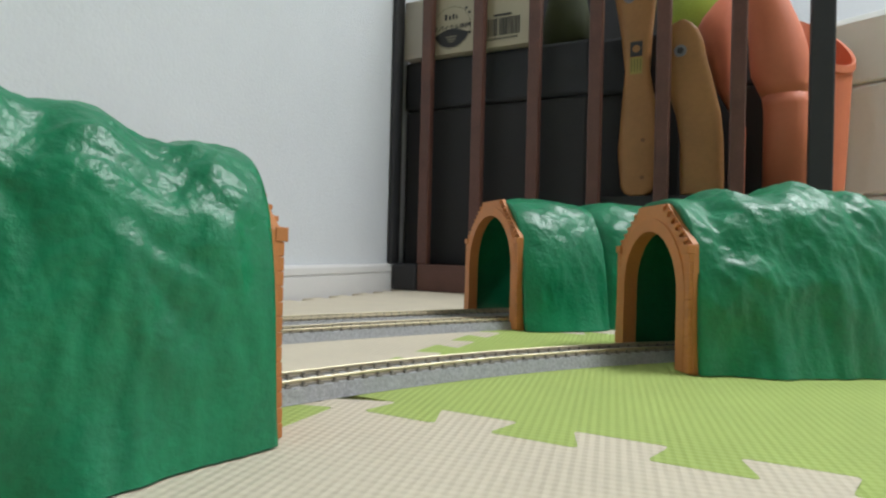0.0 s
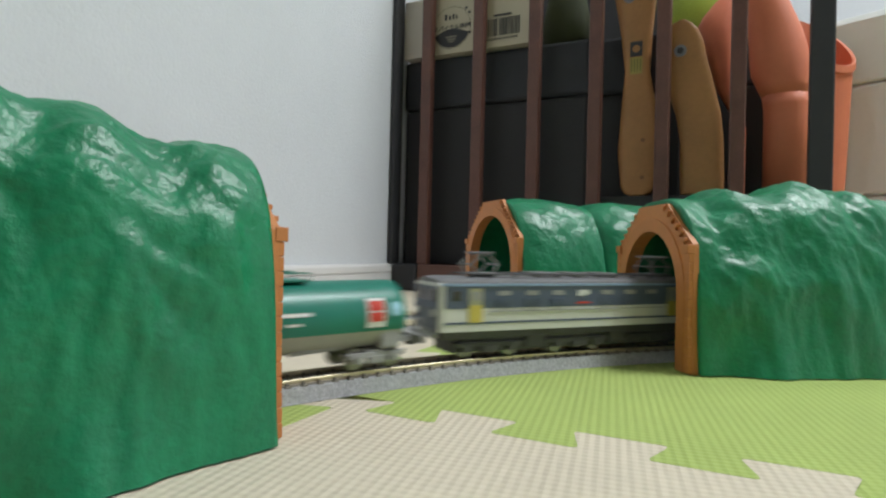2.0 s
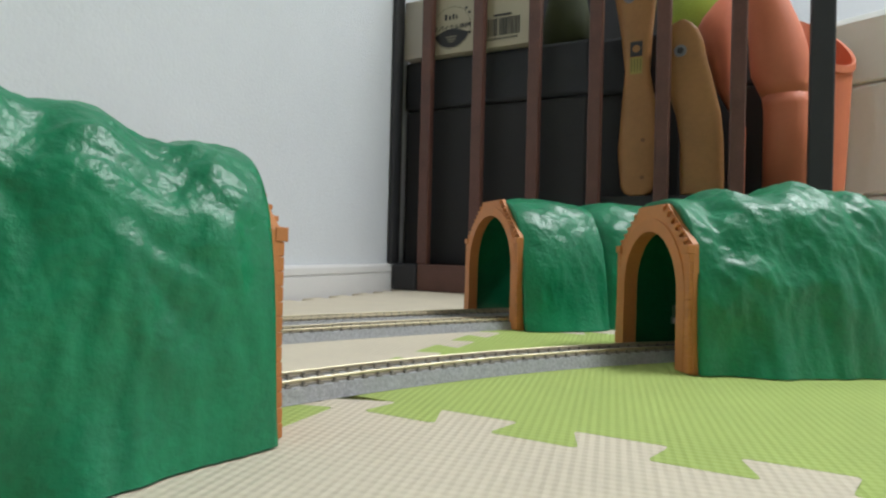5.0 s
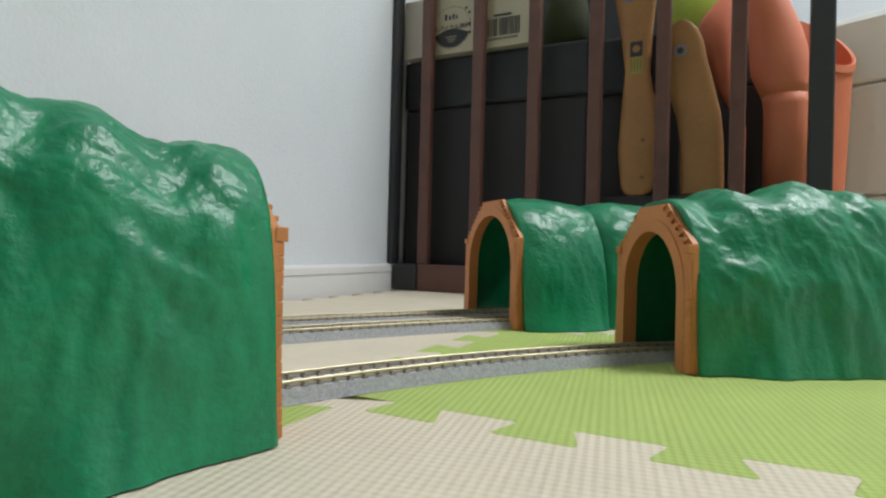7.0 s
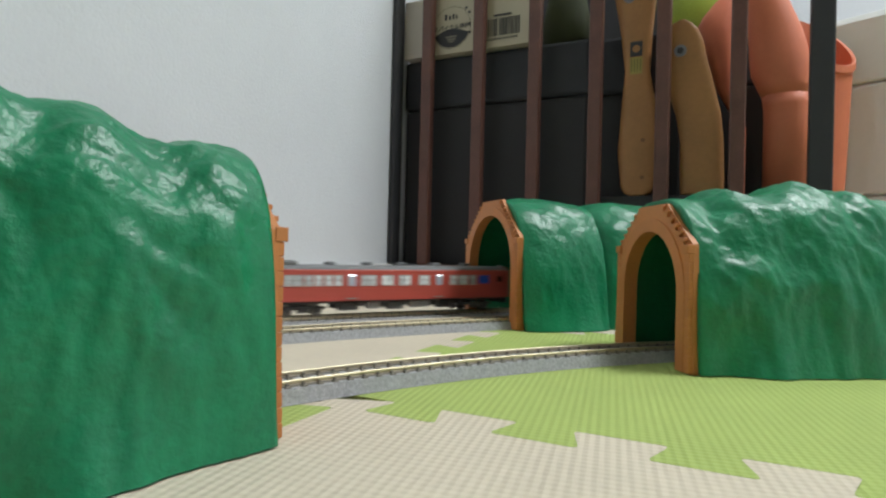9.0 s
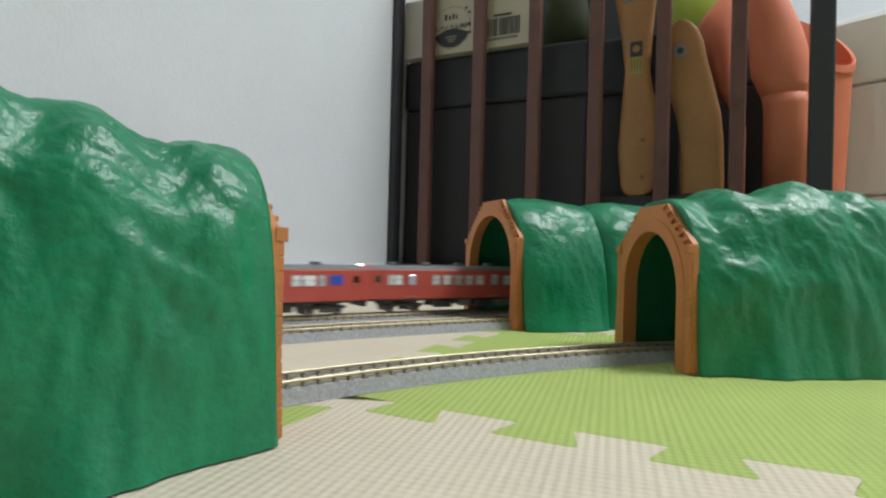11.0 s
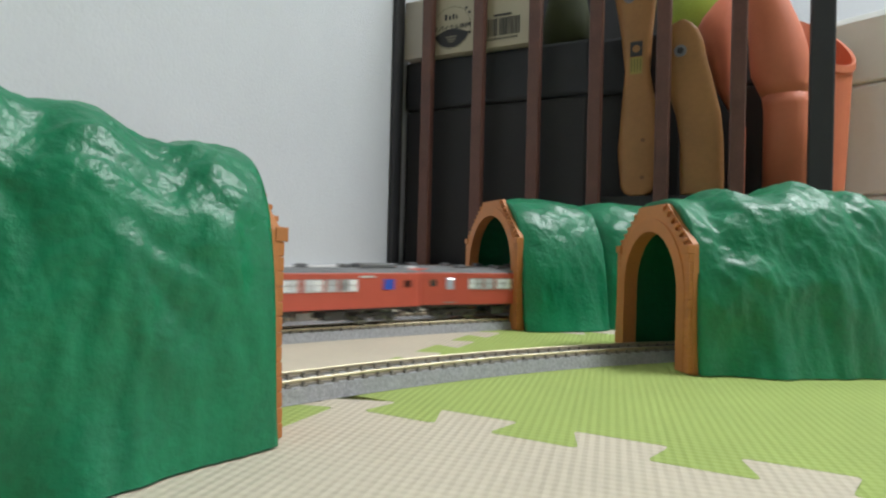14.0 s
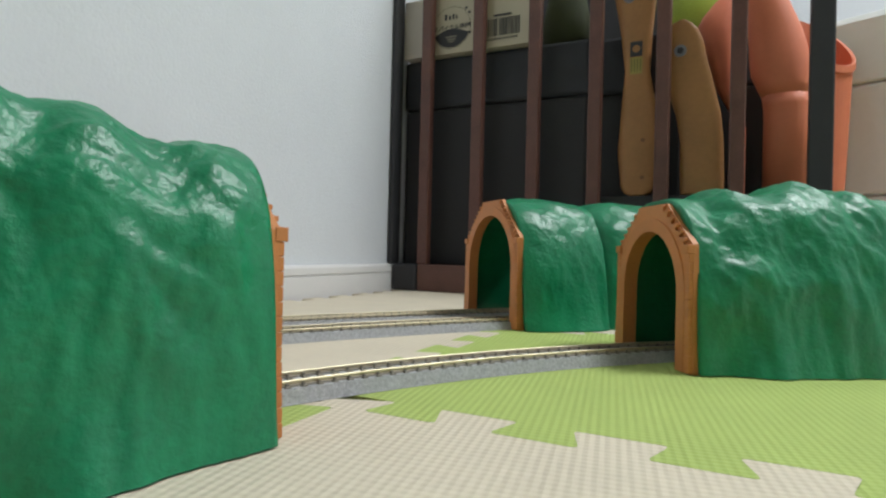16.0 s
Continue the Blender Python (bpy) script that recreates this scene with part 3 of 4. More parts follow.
def wooden_board(rows, label, screw, sticker):
    """A foot-shaped wooden board with a rounded outline, standing upright: rows of (z, left, right)."""
    board = tagged(empty("wooden_board", ROOM), label, "wooden board", "foot-shaped wooden boards", "thing")
    fine = []
    for (z0, a0, b0), (z1, a1, b1) in zip(rows, rows[1:]):
        for k in range(6):
            f = k / 6
            g = f if z0 != rows[0][0] else math.sqrt(f * (2 - f))
            fine.append((z0 + (z1 - z0) * f, a0 + (a1 - a0) * g, b0 + (b1 - b0) * g))
    fine.append(rows[-1])
    body = loft([(z, (a + b) / 2, max(0.002, (b - a) / 2), 0.886, 0.012) for z, a, b in fine], 28, 4.0)
    part("board", body, "pale_wood", board, "", True)
    sx, sz = screw
    part("screw", rod(bmesh.new(), (sx, 0.8725, sz), (sx, 0.8760, sz), 0.0085, 20), "steel", board, "steel screw washer")
    part("screw_hole", rod(bmesh.new(), (sx, 0.8719, sz), (sx, 0.8730, sz), 0.0045, 14), "black_box", board)
    if sticker:
        x, z = sticker
        tag = part("sticker", one_box(x - 0.0085, x + 0.0085, 0.8732, 0.8745, z - 0.011, z + 0.011), "ink", board, "small dark printed sticker")
        part("sticker_mark", rod(bmesh.new(), (x, 0.8726, z), (x, 0.8735, z), 0.0055, 16), "pale_wood", tag)
        part("paper_label", one_box(x - 0.0085, x + 0.0085, 0.8738, 0.8745, z - 0.037, z - 0.0125), "yellow_label", board, "faded yellow paper label")
        for k in range(4):
            part("text_bar", one_box(x - 0.007 + k * 0.0042, x - 0.0058 + k * 0.0042, 0.8733, 0.8745, z - 0.034, z - 0.015), "tan_mark", board)
        for zz in (0.240, 0.185):
            part("knot", rod(bmesh.new(), (x + 0.012, 0.8730, zz), (x + 0.012, 0.8745, zz), 0.0032, 12), "knot_wood", board)


M["flap_card"] = material("flap_card", (0.56, 0.50, 0.43), 0.6, 0, 0.05, 30)
M["bin_lid"] = material("bin_lid", (0.024, 0.025, 0.029), 0.65, 0, 0.15, 30, 0.3, 700)
M["yellow_label"] = material("yellow_label", (0.36, 0.29, 0.07), 0.6, 0, 0.1, 60)
M["tan_mark"] = material("tan_mark", (0.14, 0.11, 0.03), 0.6, 0, 0.1, 60)
# lime cloth with its shade put into a dark olive colour
M["shaded_lime_cloth"] = material("shaded_lime_cloth", (0.030, 0.036, 0.010), 0.85, 0, 0.2, 40, 0.4, 400)
M["orange_cloth"] = material("orange_cloth", (0.30, 0.09, 0.06), 0.7, 0, 0.1, 40)
M["knot_wood"] = material("knot_wood", (0.20, 0.09, 0.03), 0.5, 0, 0.2, 60)
build_fence()
build_bin(-0.5170, -0.1850, 0.8860, 1.20, 0.4080, 0.088, "black fabric storage bin with a lid behind the slats")
build_bin(-0.1800, -0.0500, 0.9050, 1.20, 0.4100, 0.090, "dark grey storage bin with a bluish lid")
build_bin(-0.0450, 0.0750, 1.0300, 1.20, 0.4100, 0.060, "small dark storage bin behind the wooden boards")
room_thing("low_box", one_box(-0.1750, 0.1250, 0.8705, 0.9000, 0.0008, 0.1580, 0.003), "black_box", "low black box carrying the wooden boards", "box")
build_carton()
# added sheet that hides the lit wall, so the gaps above the bins stay dark
room_thing("dark_gap_sheet", one_box(-0.5180, 0.0850, 1.2050, 1.2250, 0.0008, 0.80, 0.003), "black_box", "added black sheet that keeps the gaps behind the bins dark", "backboard")
wooden_board([(0.1582, -0.120, -0.103), (0.180, -0.136, -0.084), (0.226, -0.1405, -0.0790), (0.290, -0.1365, -0.0860), (0.345, -0.1325, -0.0970), (0.400, -0.1390, -0.0950), (0.455, -0.1490, -0.0900), (0.52, -0.150, -0.092), (0.545, -0.128, -0.112)],
             "light brown wooden foot-shaped board with a sticker and screw", (-0.1272, 0.4545), (-0.1157, 0.3760))
wooden_board([(0.1582, -0.052, 0.004), (0.180, -0.0530, 0.0050), (0.237, -0.0540, 0.0030), (0.275, -0.0600, -0.0010), (0.330, -0.0780, -0.0140), (0.357, -0.0850, -0.0210), (0.380, -0.0830, -0.0255), (0.396, -0.0780, -0.0320), (0.406, -0.0680, -0.0410), (0.410, -0.0600, -0.0490)],
             "light brown wooden foot-shaped board with a round screw", (-0.0553, 0.3650), None)
toy = tagged(empty("orange_plastic_toy", ROOM), "orange-red rounded plastic toy with a soft moulded fold", "plastic toy", kind="thing")
part("lower_shell", loft([(0.1585, 0.083, 0.0290, 0.930, 0.026), (0.265, 0.0828, 0.0288, 0.930, 0.0265), (0.285, 0.0824, 0.0292, 0.930, 0.0272), (0.2999, 0.0812, 0.0302, 0.930, 0.0288)]), "orange_tub", toy, "", True)
part("upper_shell", loft([(0.3001, 0.0812, 0.0302, 0.930, 0.0288), (0.315, 0.0780, 0.0332, 0.930, 0.0310), (0.335, 0.0735, 0.0372, 0.930, 0.033), (0.355, 0.0712, 0.0370, 0.930, 0.0328), (0.372, 0.0690, 0.0357, 0.930, 0.032),
                          (0.392, 0.0655, 0.0336, 0.930, 0.031), (0.410, 0.0610, 0.0315, 0.930, 0.030), (0.430, 0.0548, 0.0298, 0.930, 0.029), (0.450, 0.0480, 0.0280, 0.930, 0.028), (0.50, 0.036, 0.020, 0.930, 0.02)]), "orange_tub", toy, "", True)
room_thing("orange_toy_spade", loft([(0.0008, 0.0270, 0.0070, 0.985, 0.007), (0.270, 0.0270, 0.0070, 0.985, 0.007), (0.300, 0.0180, 0.0090, 0.985, 0.009), (0.330, 0.0050, 0.0120, 0.985, 0.012), (0.400, -0.0060, 0.0230, 0.985, 0.020), (0.432, -0.0100, 0.0290, 0.985, 0.020), (0.450, -0.0040, 0.0260, 0.985, 0.016), (0.470, 0.0040, 0.0180, 0.985, 0.012), (0.480, 0.008, 0.008, 0.985, 0.006)]),
           "orange_tub", "orange plastic toy spade standing upright on its handle", "plastic toy", smooth=True)


def build_bucket(cx, cy):
    """A hollow bucket whose mouth slants, higher at the back than in front, with a rolled rim."""
    bm = bmesh.new()
    n, rings = 44, []
    rows = [(0.0, 0.033), (0.35, 0.038), (0.7, 0.043), (0.965, 0.0465), (0.97, 0.0500), (1.0, 0.0500), (1.003, 0.0480), (1.0, 0.0450), (0.6, 0.0395), (0.15, 0.033)]
    for f, r in rows:
        ring = []
        for k in range(n):
            a = 2 * math.pi * k / n
            mouth = 0.352 + 0.052 * (1 + math.sin(a - radians(35)))
            ring.append(bm.verts.new((cx + r * math.cos(a), cy + r * math.sin(a), 0.0008 + (mouth - 0.0008) * f)))
        rings.append(ring)
    for p, q in zip(rings, rings[1:]):
        for k in range(n):
            bm.faces.new((p[k], p[(k + 1) % n], q[(k + 1) % n], q[k]))
    bm.faces.new(rings[0])
    bm.faces.new(rings[-1][::-1])
    room_thing("orange_bucket", bm, "orange_tub", "orange plastic bucket with a slanting mouth and thick rim", "bucket")


build_bucket(0.128, 1.025)
room_thing("lime_cushion", loft([(0.4105, -0.045, 0.028, 1.08, 0.04), (0.420, -0.038, 0.052, 1.08, 0.05), (0.440, -0.032, 0.068, 1.08, 0.055), (0.480, -0.030, 0.074, 1.08, 0.06), (0.540, -0.030, 0.060, 1.08, 0.05), (0.560, -0.03, 0.03, 1.08, 0.03)], 28, 2.2), "lime_cloth", "bright lime green soft cushion on a dark bin", "cushion", smooth=True)
room_thing("shaded_lime_pouch", loft([(0.4085, -0.235, 0.025, 0.93, 0.02), (0.420, -0.235, 0.038, 0.93, 0.03), (0.450, -0.235, 0.040, 0.93, 0.032), (0.500, -0.235, 0.030, 0.93, 0.025), (0.52, -0.235, 0.015, 0.93, 0.015)], 24, 2.2), "shaded_lime_cloth", "lime green cloth pouch on a black bin, coloured dark as in shade", "pouch", smooth=True)



def build_cabinet():
    cab = tagged(empty("drawer_cabinet", ROOM @ pose(0.13, 1.115, 0, 0, 0, -25)), "pale beige plastic drawer cabinet with rounded top", "drawer cabinet", kind="thing")
    part("cabinet_body", one_box(-0.02, 0.46, 0.006, 0.34, 0.0008, 0.4640, 0.010), "cabinet", cab)
    for z0, z1 in ((0.006, 0.170), (0.174, 0.3455), (0.3495, 0.452)):
        part("drawer_front", one_box(-0.015, 0.455, -0.004, 0.0062, z0, z1, 0.004), "cabinet", cab)


build_cabinet()


def build_ceiling_lamp():
    """A round white ceiling lamp: rim and glowing shade."""
    lamp = tagged(empty("ceiling_lamp", pose(LAMP[0], LAMP[1], 0)), "round white ceiling lamp, switched on", "ceiling lamp", kind="thing")
    part("rim", rod(bmesh.new(), (0, 0, TOP - 0.035), (0, 0, TOP - 0.0005), 0.40, 40), "white_trim", lamp)
    part("shade", rod(bmesh.new(), (0, 0, TOP - 0.10), (0, 0, TOP - 0.036), 0.32, 40, 0.38), "lamp_shade", lamp, "glowing white lamp shade")


build_ceiling_lamp()

# ---- toy trains: built round the middle of the vehicle, x forwards, z up from the rail's top ----
def rounded_body(bm, half, w, z0, z1, r=0.002):
    """A body swept along x from a cross-section with rounded shoulders."""
    section = [(-w, z0), (w, z0), (w, z1 - r)] + [(w - r + r * math.cos(a), z1 - r + r * math.sin(a)) for a in (0.4, 0.8, 1.2)] + [(w - r, z1)]
    section += [(-y, z) for y, z in section[:1:-1]]
    rings = []
    for x, k in ((-half, 0.94), (-half + 0.003, 1.0), (half - 0.003, 1.0), (half, 0.94)):
        rings.append([bm.verts.new((x, y * k, z)) for y, z in section])
    n = len(section)
    for a, b in zip(rings, rings[1:]):
        for i in range(n):
            bm.faces.new((a[i], a[(i + 1) % n], b[(i + 1) % n], b[i]))
    bm.faces.new(rings[0])
    bm.faces.new(rings[-1][::-1])
    return bm


def roof_shell(bm, half, w, z0, rise, n=12):
    """A cambered roof."""
    section = [(w * math.cos(math.pi * i / n), z0 + rise * math.sin(math.pi * i / n) ** 0.8) for i in range(n + 1)]
    rings = []
    for x, k in ((-half, 0.90), (-half + 0.004, 1.0), (half - 0.004, 1.0), (half, 0.90)):
        rings.append([bm.verts.new((x, y * k, z0 + (z - z0) * (k if k == 1 else 0.7))) for y, z in section])
    for a, b in zip(rings, rings[1:]):
        for i in range(len(section)):
            j = (i + 1) % len(section)
            bm.faces.new((a[i], a[j], b[j], b[i]))
    bm.faces.new(rings[0])
    bm.faces.new(rings[-1][::-1])
    return bm


def bogie(thing, x, mat, wheelbase=0.026, r=0.0054, length=0.040):
    """Side frames with springs and axle boxes, and two wheel sets."""
    frame_bm = bmesh.new()
    for side in (-1, 1):
        y = side * 0.0125
        box(frame_bm, x - length / 2, x + length / 2, y - 0.0012, y + 0.0012, 0.0062, 0.0088, 0.0004)
        for d in (-1, 1):
            box(frame_bm, x + d * wheelbase / 2 - 0.0028, x + d * wheelbase / 2 + 0.0028, y - 0.0018, y + 0.0018, 0.0035, 0.0078, 0.0004)
        box(frame_bm, x - 0.005, x + 0.005, y - 0.0017, y + 0.0017, 0.0032, 0.0070, 0.0004)
    box(frame_bm, x - 0.005, x + 0.005, -0.0125, 0.0125, 0.0070, 0.0098)
    frame_ob = part("bogie", frame_bm, mat, thing)
    for d in (-1, 1):
        bm = bmesh.new()
        for side in (-1, 1):
            rod(bm, (x + d * wheelbase / 2, side * 0.0074, r), (x + d * wheelbase / 2, side * 0.0098, r), r, 18)
        rod(bm, (x + d * wheelbase / 2, -0.008, r), (x + d * wheelbase / 2, 0.008, r), 0.0012, 8)
        part("wheel_set", bm, "wheel_metal", frame_ob)


def coupler(thing, x):
    d = 1 if x > 0 else -1
    bm = one_box(min(x, x + d * 0.005), max(x, x + d * 0.005), -0.0018, 0.0018, 0.008, 0.0115, 0.0003)
    part("coupler", bm, "under_grey", thing)


def plate(thing, name, x0, x1, side, w, z0, z1, mat, proud=0.0003, label="", bevel=0.0):
    """A thin panel, pane or mark on a side wall at half width w."""
    y0, y1 = (w - 0.0002, w + proud) if side > 0 else (-w - proud, -w + 0.0002)
    return part(name, one_box(x0, x1, y0, y1, z0, z1, bevel), mat, thing, label)


def disc(thing, name, x, side, w, z, r, mat, proud=0.0004, squash=1.0):
    bm = rod(bmesh.new(), (x, side * (w - 0.0002), z), (x, side * (w + proud), z), r, 24)
    return part(name, bm, mat, thing)


def pantograph(thing, x):
    """A raised diamond pantograph on its frame."""
    base = part("pantograph", one_box(x - 0.009, x + 0.009, -0.009, 0.009, 0.0462, 0.0474, 0.0003), "roof_grey", thing, "raised diamond pantograph")
    for y in (-0.0075, 0.0075):
        bm = bmesh.new()
        for d in (-1, 1):
            rod(bm, (x + d * 0.005, y, 0.0474), (x + d * 0.0092, y * 0.9, 0.0522), 0.0006, 6)
            rod(bm, (x + d * 0.0092, y * 0.9, 0.0522), (x + d * 0.0012, y * 0.8, 0.0585), 0.0005, 6)
        part("pantograph_arm", bm, "frame_grey", base)
    bm = bmesh.new()
    for d in (-1, 1):
        rod(bm, (x + d * 0.0022, -0.0115, 0.0588), (x + d * 0.0022, 0.0115, 0.0588), 0.0008, 6)
        rod(bm, (x + d * 0.0092, -0.007, 0.0522), (x + d * 0.0092, 0.007, 0.0522), 0.0005, 6)
    part("contact_bar", bm, "roof_grey", base)


def build_locomotive():
    thing = tagged(empty("toy_locomotive"), "blue and white model electric locomotive with yellow doors on the track", "toy locomotive", kind="thing")
    half, w = 0.0960, 0.0172
    part("underframe", one_box(-half + 0.004, half - 0.004, -0.0135, 0.0135, 0.0105, 0.0165, 0.0008), "under_grey", thing)
    body = part("body", rounded_body(bmesh.new(), half, w, 0.0155, 0.0420, 0.0016), "loco_cream", thing, "white lower body")
    for side in (-1, 1):
        plate(thing, "side_panel", -half + 0.0034, half - 0.0034, side, w, 0.0282, 0.0405, "loco_blue", 0.0003, "dark blue upper side")
        plate(thing, "stripe", -half + 0.0034, half - 0.0034, side, w, 0.0196, 0.0208, "loco_blue", 0.0003, "thin dark blue stripe")
        plate(thing, "gutter", -half + 0.0015, half - 0.0015, side, w, 0.0405, 0.0418, "loco_line", 0.0010, "pale blue roof gutter")
        for d in (-1, 1):
            x = d * (half - 0.0220)
            door = plate(thing, "cab_door", x - 0.0042, x + 0.0042, side, w, 0.0205, 0.0300, "loco_yellow", 0.0007, "yellow cab door")
            plate(door, "door_top", x - 0.0042, x + 0.0042, side, w, 0.0301, 0.0392, "door_cream", 0.0006)
            plate(door, "door_window", x - 0.0026, x + 0.0026, side, w + 0.0007, 0.0325, 0.0374, "frame_grey", 0.0003)
            x = d * (half - 0.0105)
            plate(thing, "cab_window", x - 0.0030, x + 0.0026, side, w, 0.0325, 0.0378, "dark_glass", 0.0006)
        for k in range(7):
            x = (k - 3) * 0.0185
            if k != 3:
                plate(thing, "side_window", x - 0.0042, x + 0.0042, side, w, 0.0352, 0.0378, "frame_grey", 0.0006)
                grille = plate(thing, "grille", x - 0.0060, x + 0.0060, side, w, 0.0288, 0.0336, "loco_blue", 0.0006)
                for q in range(3):
                    plate(grille, "louvre", x - 0.0056, x + 0.0056, side, w + 0.0006, 0.0293 + q * 0.0015, 0.0300 + q * 0.0015, "loco_blue", 0.0004)
        for x0, x1, z0, z1 in ((-0.0042, -0.0018, 0.0345, 0.0380), (-0.0012, 0.0012, 0.0345, 0.0380), (0.0018, 0.0042, 0.0352, 0.0380)):
            plate(thing, "emblem_bar", x0, x1, side, w, z0, z1, "white_mark", 0.0008, "white emblem bar")
        plate(thing, "nameplate", -0.0048, 0.0048, side, w, 0.0298, 0.0309, "red_mark", 0.0008, "narrow red plate")
        plate(thing, "handrail", -half + 0.0300, half - 0.0300, side, w, 0.0262, 0.0266, "frame_grey", 0.0008, "thin grey handrail")
    part("side_skirt", one_box(-half + 0.010, half - 0.010, -0.0105, 0.0105, 0.0030, 0.0106, 0.0005), "under_grey", thing)
    for d in (-1, 1):
        x = d * half
        part("end_panel", one_box(min(x, x + d * 0.0003), max(x, x + d * 0.0003), -0.0158, 0.0158, 0.0160, 0.0402), "loco_end", thing, "dark blue-grey cab end")
        x = d * (half + 0.0003)
        for y in (-0.0075, 0.0075):
            bm = one_box(min(x, x + d * 0.0004), max(x, x + d * 0.0004), y - 0.0055, y + 0.0055, 0.0322, 0.0384)
            part("front_window", bm, "dark_glass", thing)
        for y in (-0.0105, 0.0105):
            part("headlight", rod(bmesh.new(), (x - d * 0.0002, y, 0.0255), (x + d * 0.0010, y, 0.0255), 0.0020, 14), "white_mark", thing)
        part("front_band", one_box(min(x, x + d * 0.0003), max(x, x + d * 0.0003), -0.0155, 0.0155, 0.0282, 0.0320), "loco_blue", thing)
        part("step_board", one_box(min(x, x + d * 0.003), max(x, x + d * 0.003), -0.0150, 0.0150, 0.0125, 0.0148, 0.0003), "frame_grey", thing)
        coupler(thing, x + d * 0.0004)
        pantograph(thing, 0.073 if d > 0 else -0.063)
    part("roof", roof_shell(bmesh.new(), half - 0.0010, w - 0.0004, 0.0418, 0.0038), "roof_grey", thing, "dark grey roof", smooth=False)
    for x, l in ((-0.020, 0.018), (0.004, 0.012), (0.026, 0.014)):
        part("roof_box", one_box(x - l / 2, x + l / 2, -0.0095, 0.0095, 0.0445, 0.0480, 0.0006), "roof_grey", thing)
    for y in (-0.011, 0.011):
        bm = bmesh.new()
        rod(bm, (-0.075, y, 0.0468), (0.075, y, 0.0468), 0.0005, 6)
        for k in range(11):
            x = -0.075 + k * 0.015
            rod(bm, (x, y, 0.0442), (x, y, 0.0468), 0.0009, 6)
        part("roof_cable", bm, "under_grey", thing)
    for x in (-0.062, 0.0, 0.062):
        bogie(thing, x, "under_grey", 0.030, 0.0062, 0.046)
    for x in (-0.031, 0.031):
        part("equipment_box", one_box(x - 0.0065, x + 0.0065, -0.0140, 0.0140, 0.0050, 0.0120, 0.0005), "under_grey", thing)
    return thing


def build_tank_wagon():
    thing = tagged(empty("toy_tank_wagon"), "green and grey model oil tank wagon running on the track", "toy wagon", "tank wagons behind the locomotive", "thing")
    half, r, zc = 0.0738, 0.0171, 0.0265

    def barrel(a0, a1):
        bm = bmesh.new()
        n = 24
        rings = []
        for i in range(-14, 15):
            f = i / 14
            e = max(0.0, (abs(f) - 0.93) / 0.07)
            k = math.sqrt(max(0.0, 1 - e ** 2 * 0.75)) if e < 1 else 0.5
            rings.append([bm.verts.new((f * half, r * k * math.cos(a0 + (a1 - a0) * j / n), zc + r * k * math.sin(a0 + (a1 - a0) * j / n))) for j in range(n + 1)])
        for a, b in zip(rings, rings[1:]):
            for j in range(n):
                bm.faces.new((a[j], a[j + 1], b[j + 1], b[j]))
        for ring in (rings[0], rings[-1]):
            bm.faces.new(ring)
        return bm
    split = math.radians(-24)
    part("tank_top", barrel(split, math.pi - split), "tank_green", thing, "glossy dark green tank", smooth=True)
    part("tank_belly", barrel(math.pi - split, 2 * math.pi + split), "tank_grey", thing, "dull grey tank belly", smooth=True)
    # marks follow the barrel, as narrow flat strips a little proud of it
    for side in (-1, 1):
        def mark(name, x0, x1, z0, z1, mat, rows=4, lift=0.0004):
            bm = bmesh.new()
            columns = []
            for x in (x0, x1):
                columns.append([])
                for k in range(rows + 1):
                    z = z0 + (z1 - z0) * k / rows
                    y = math.sqrt(max(0, (r + lift) ** 2 - (z - zc) ** 2))
                    columns[-1].append(bm.verts.new((x, side * y, z)))
            for k in range(rows):
                bm.faces.new((columns[0][k], columns[1][k], columns[1][k + 1], columns[0][k + 1]))
            return part(name, bm, mat, thing)
        mark("label_plate", 0.0455, 0.0560, 0.0215, 0.0355, "white_mark")
        mark("label_patch", 0.0465, 0.0550, 0.0295, 0.0343, "red_mark", lift=0.0007)
        mark("label_patch", 0.0465, 0.0550, 0.0243, 0.0288, "red_mark", lift=0.0007)
        mark("text_bar", -0.0050, 0.0160, 0.0287, 0.0303, "white_mark")
        mark("text_bar", 0.0040, 0.0110, 0.0245, 0.0257, "white_mark")
        mark("text_bar", -0.0700, -0.0625, 0.0265, 0.0275, "white_mark")
        mark("text_bar", -0.0700, -0.0625, 0.0240, 0.0250, "white_mark")
        for name, x, z, rad, mat, lift in (("emblem", -0.0510, 0.0288, 0.0047, "orange_mark", 0.0005), ("emblem_centre", -0.0510, 0.0288, 0.0026, "white_mark", 0.0008), ("emblem", 0.0625, 0.0300, 0.0036, "sky_mark", 0.0005)):
            bm = bmesh.new()
            ring = []
            for k in range(20):
                zz, xx = z + rad * math.sin(k * math.pi / 10), x + rad * math.cos(k * math.pi / 10)
                ring.append(bm.verts.new((xx, side * math.sqrt(max(0, (r + lift) ** 2 - (zz - zc) ** 2)), zz)))
            c = bm.verts.new((x, side * (math.sqrt((r + lift) ** 2 - (z - zc) ** 2) + 0.0002), z))
            for k in range(20):
                bm.faces.new((c, ring[k], ring[(k + 1) % 20]))
            part(name, bm, mat, thing)
    part("walkway", one_box(-0.036, 0.019, -0.0085, 0.0085, 0.0434, 0.0446, 0.0003), "tank_green", thing, "green top walkway")
    bm = bmesh.new()
    for y in (-0.0085, 0.0085):
        rod(bm, (-0.036, y, 0.0476), (0.019, y, 0.0476), 0.0004, 6)
        for x in (-0.036, -0.0177, 0.0007, 0.019):
            rod(bm, (x, y, 0.0440), (x, y, 0.0476), 0.0004, 6)
    part("handrail", bm, "tank_green", thing, "thin green handrail")
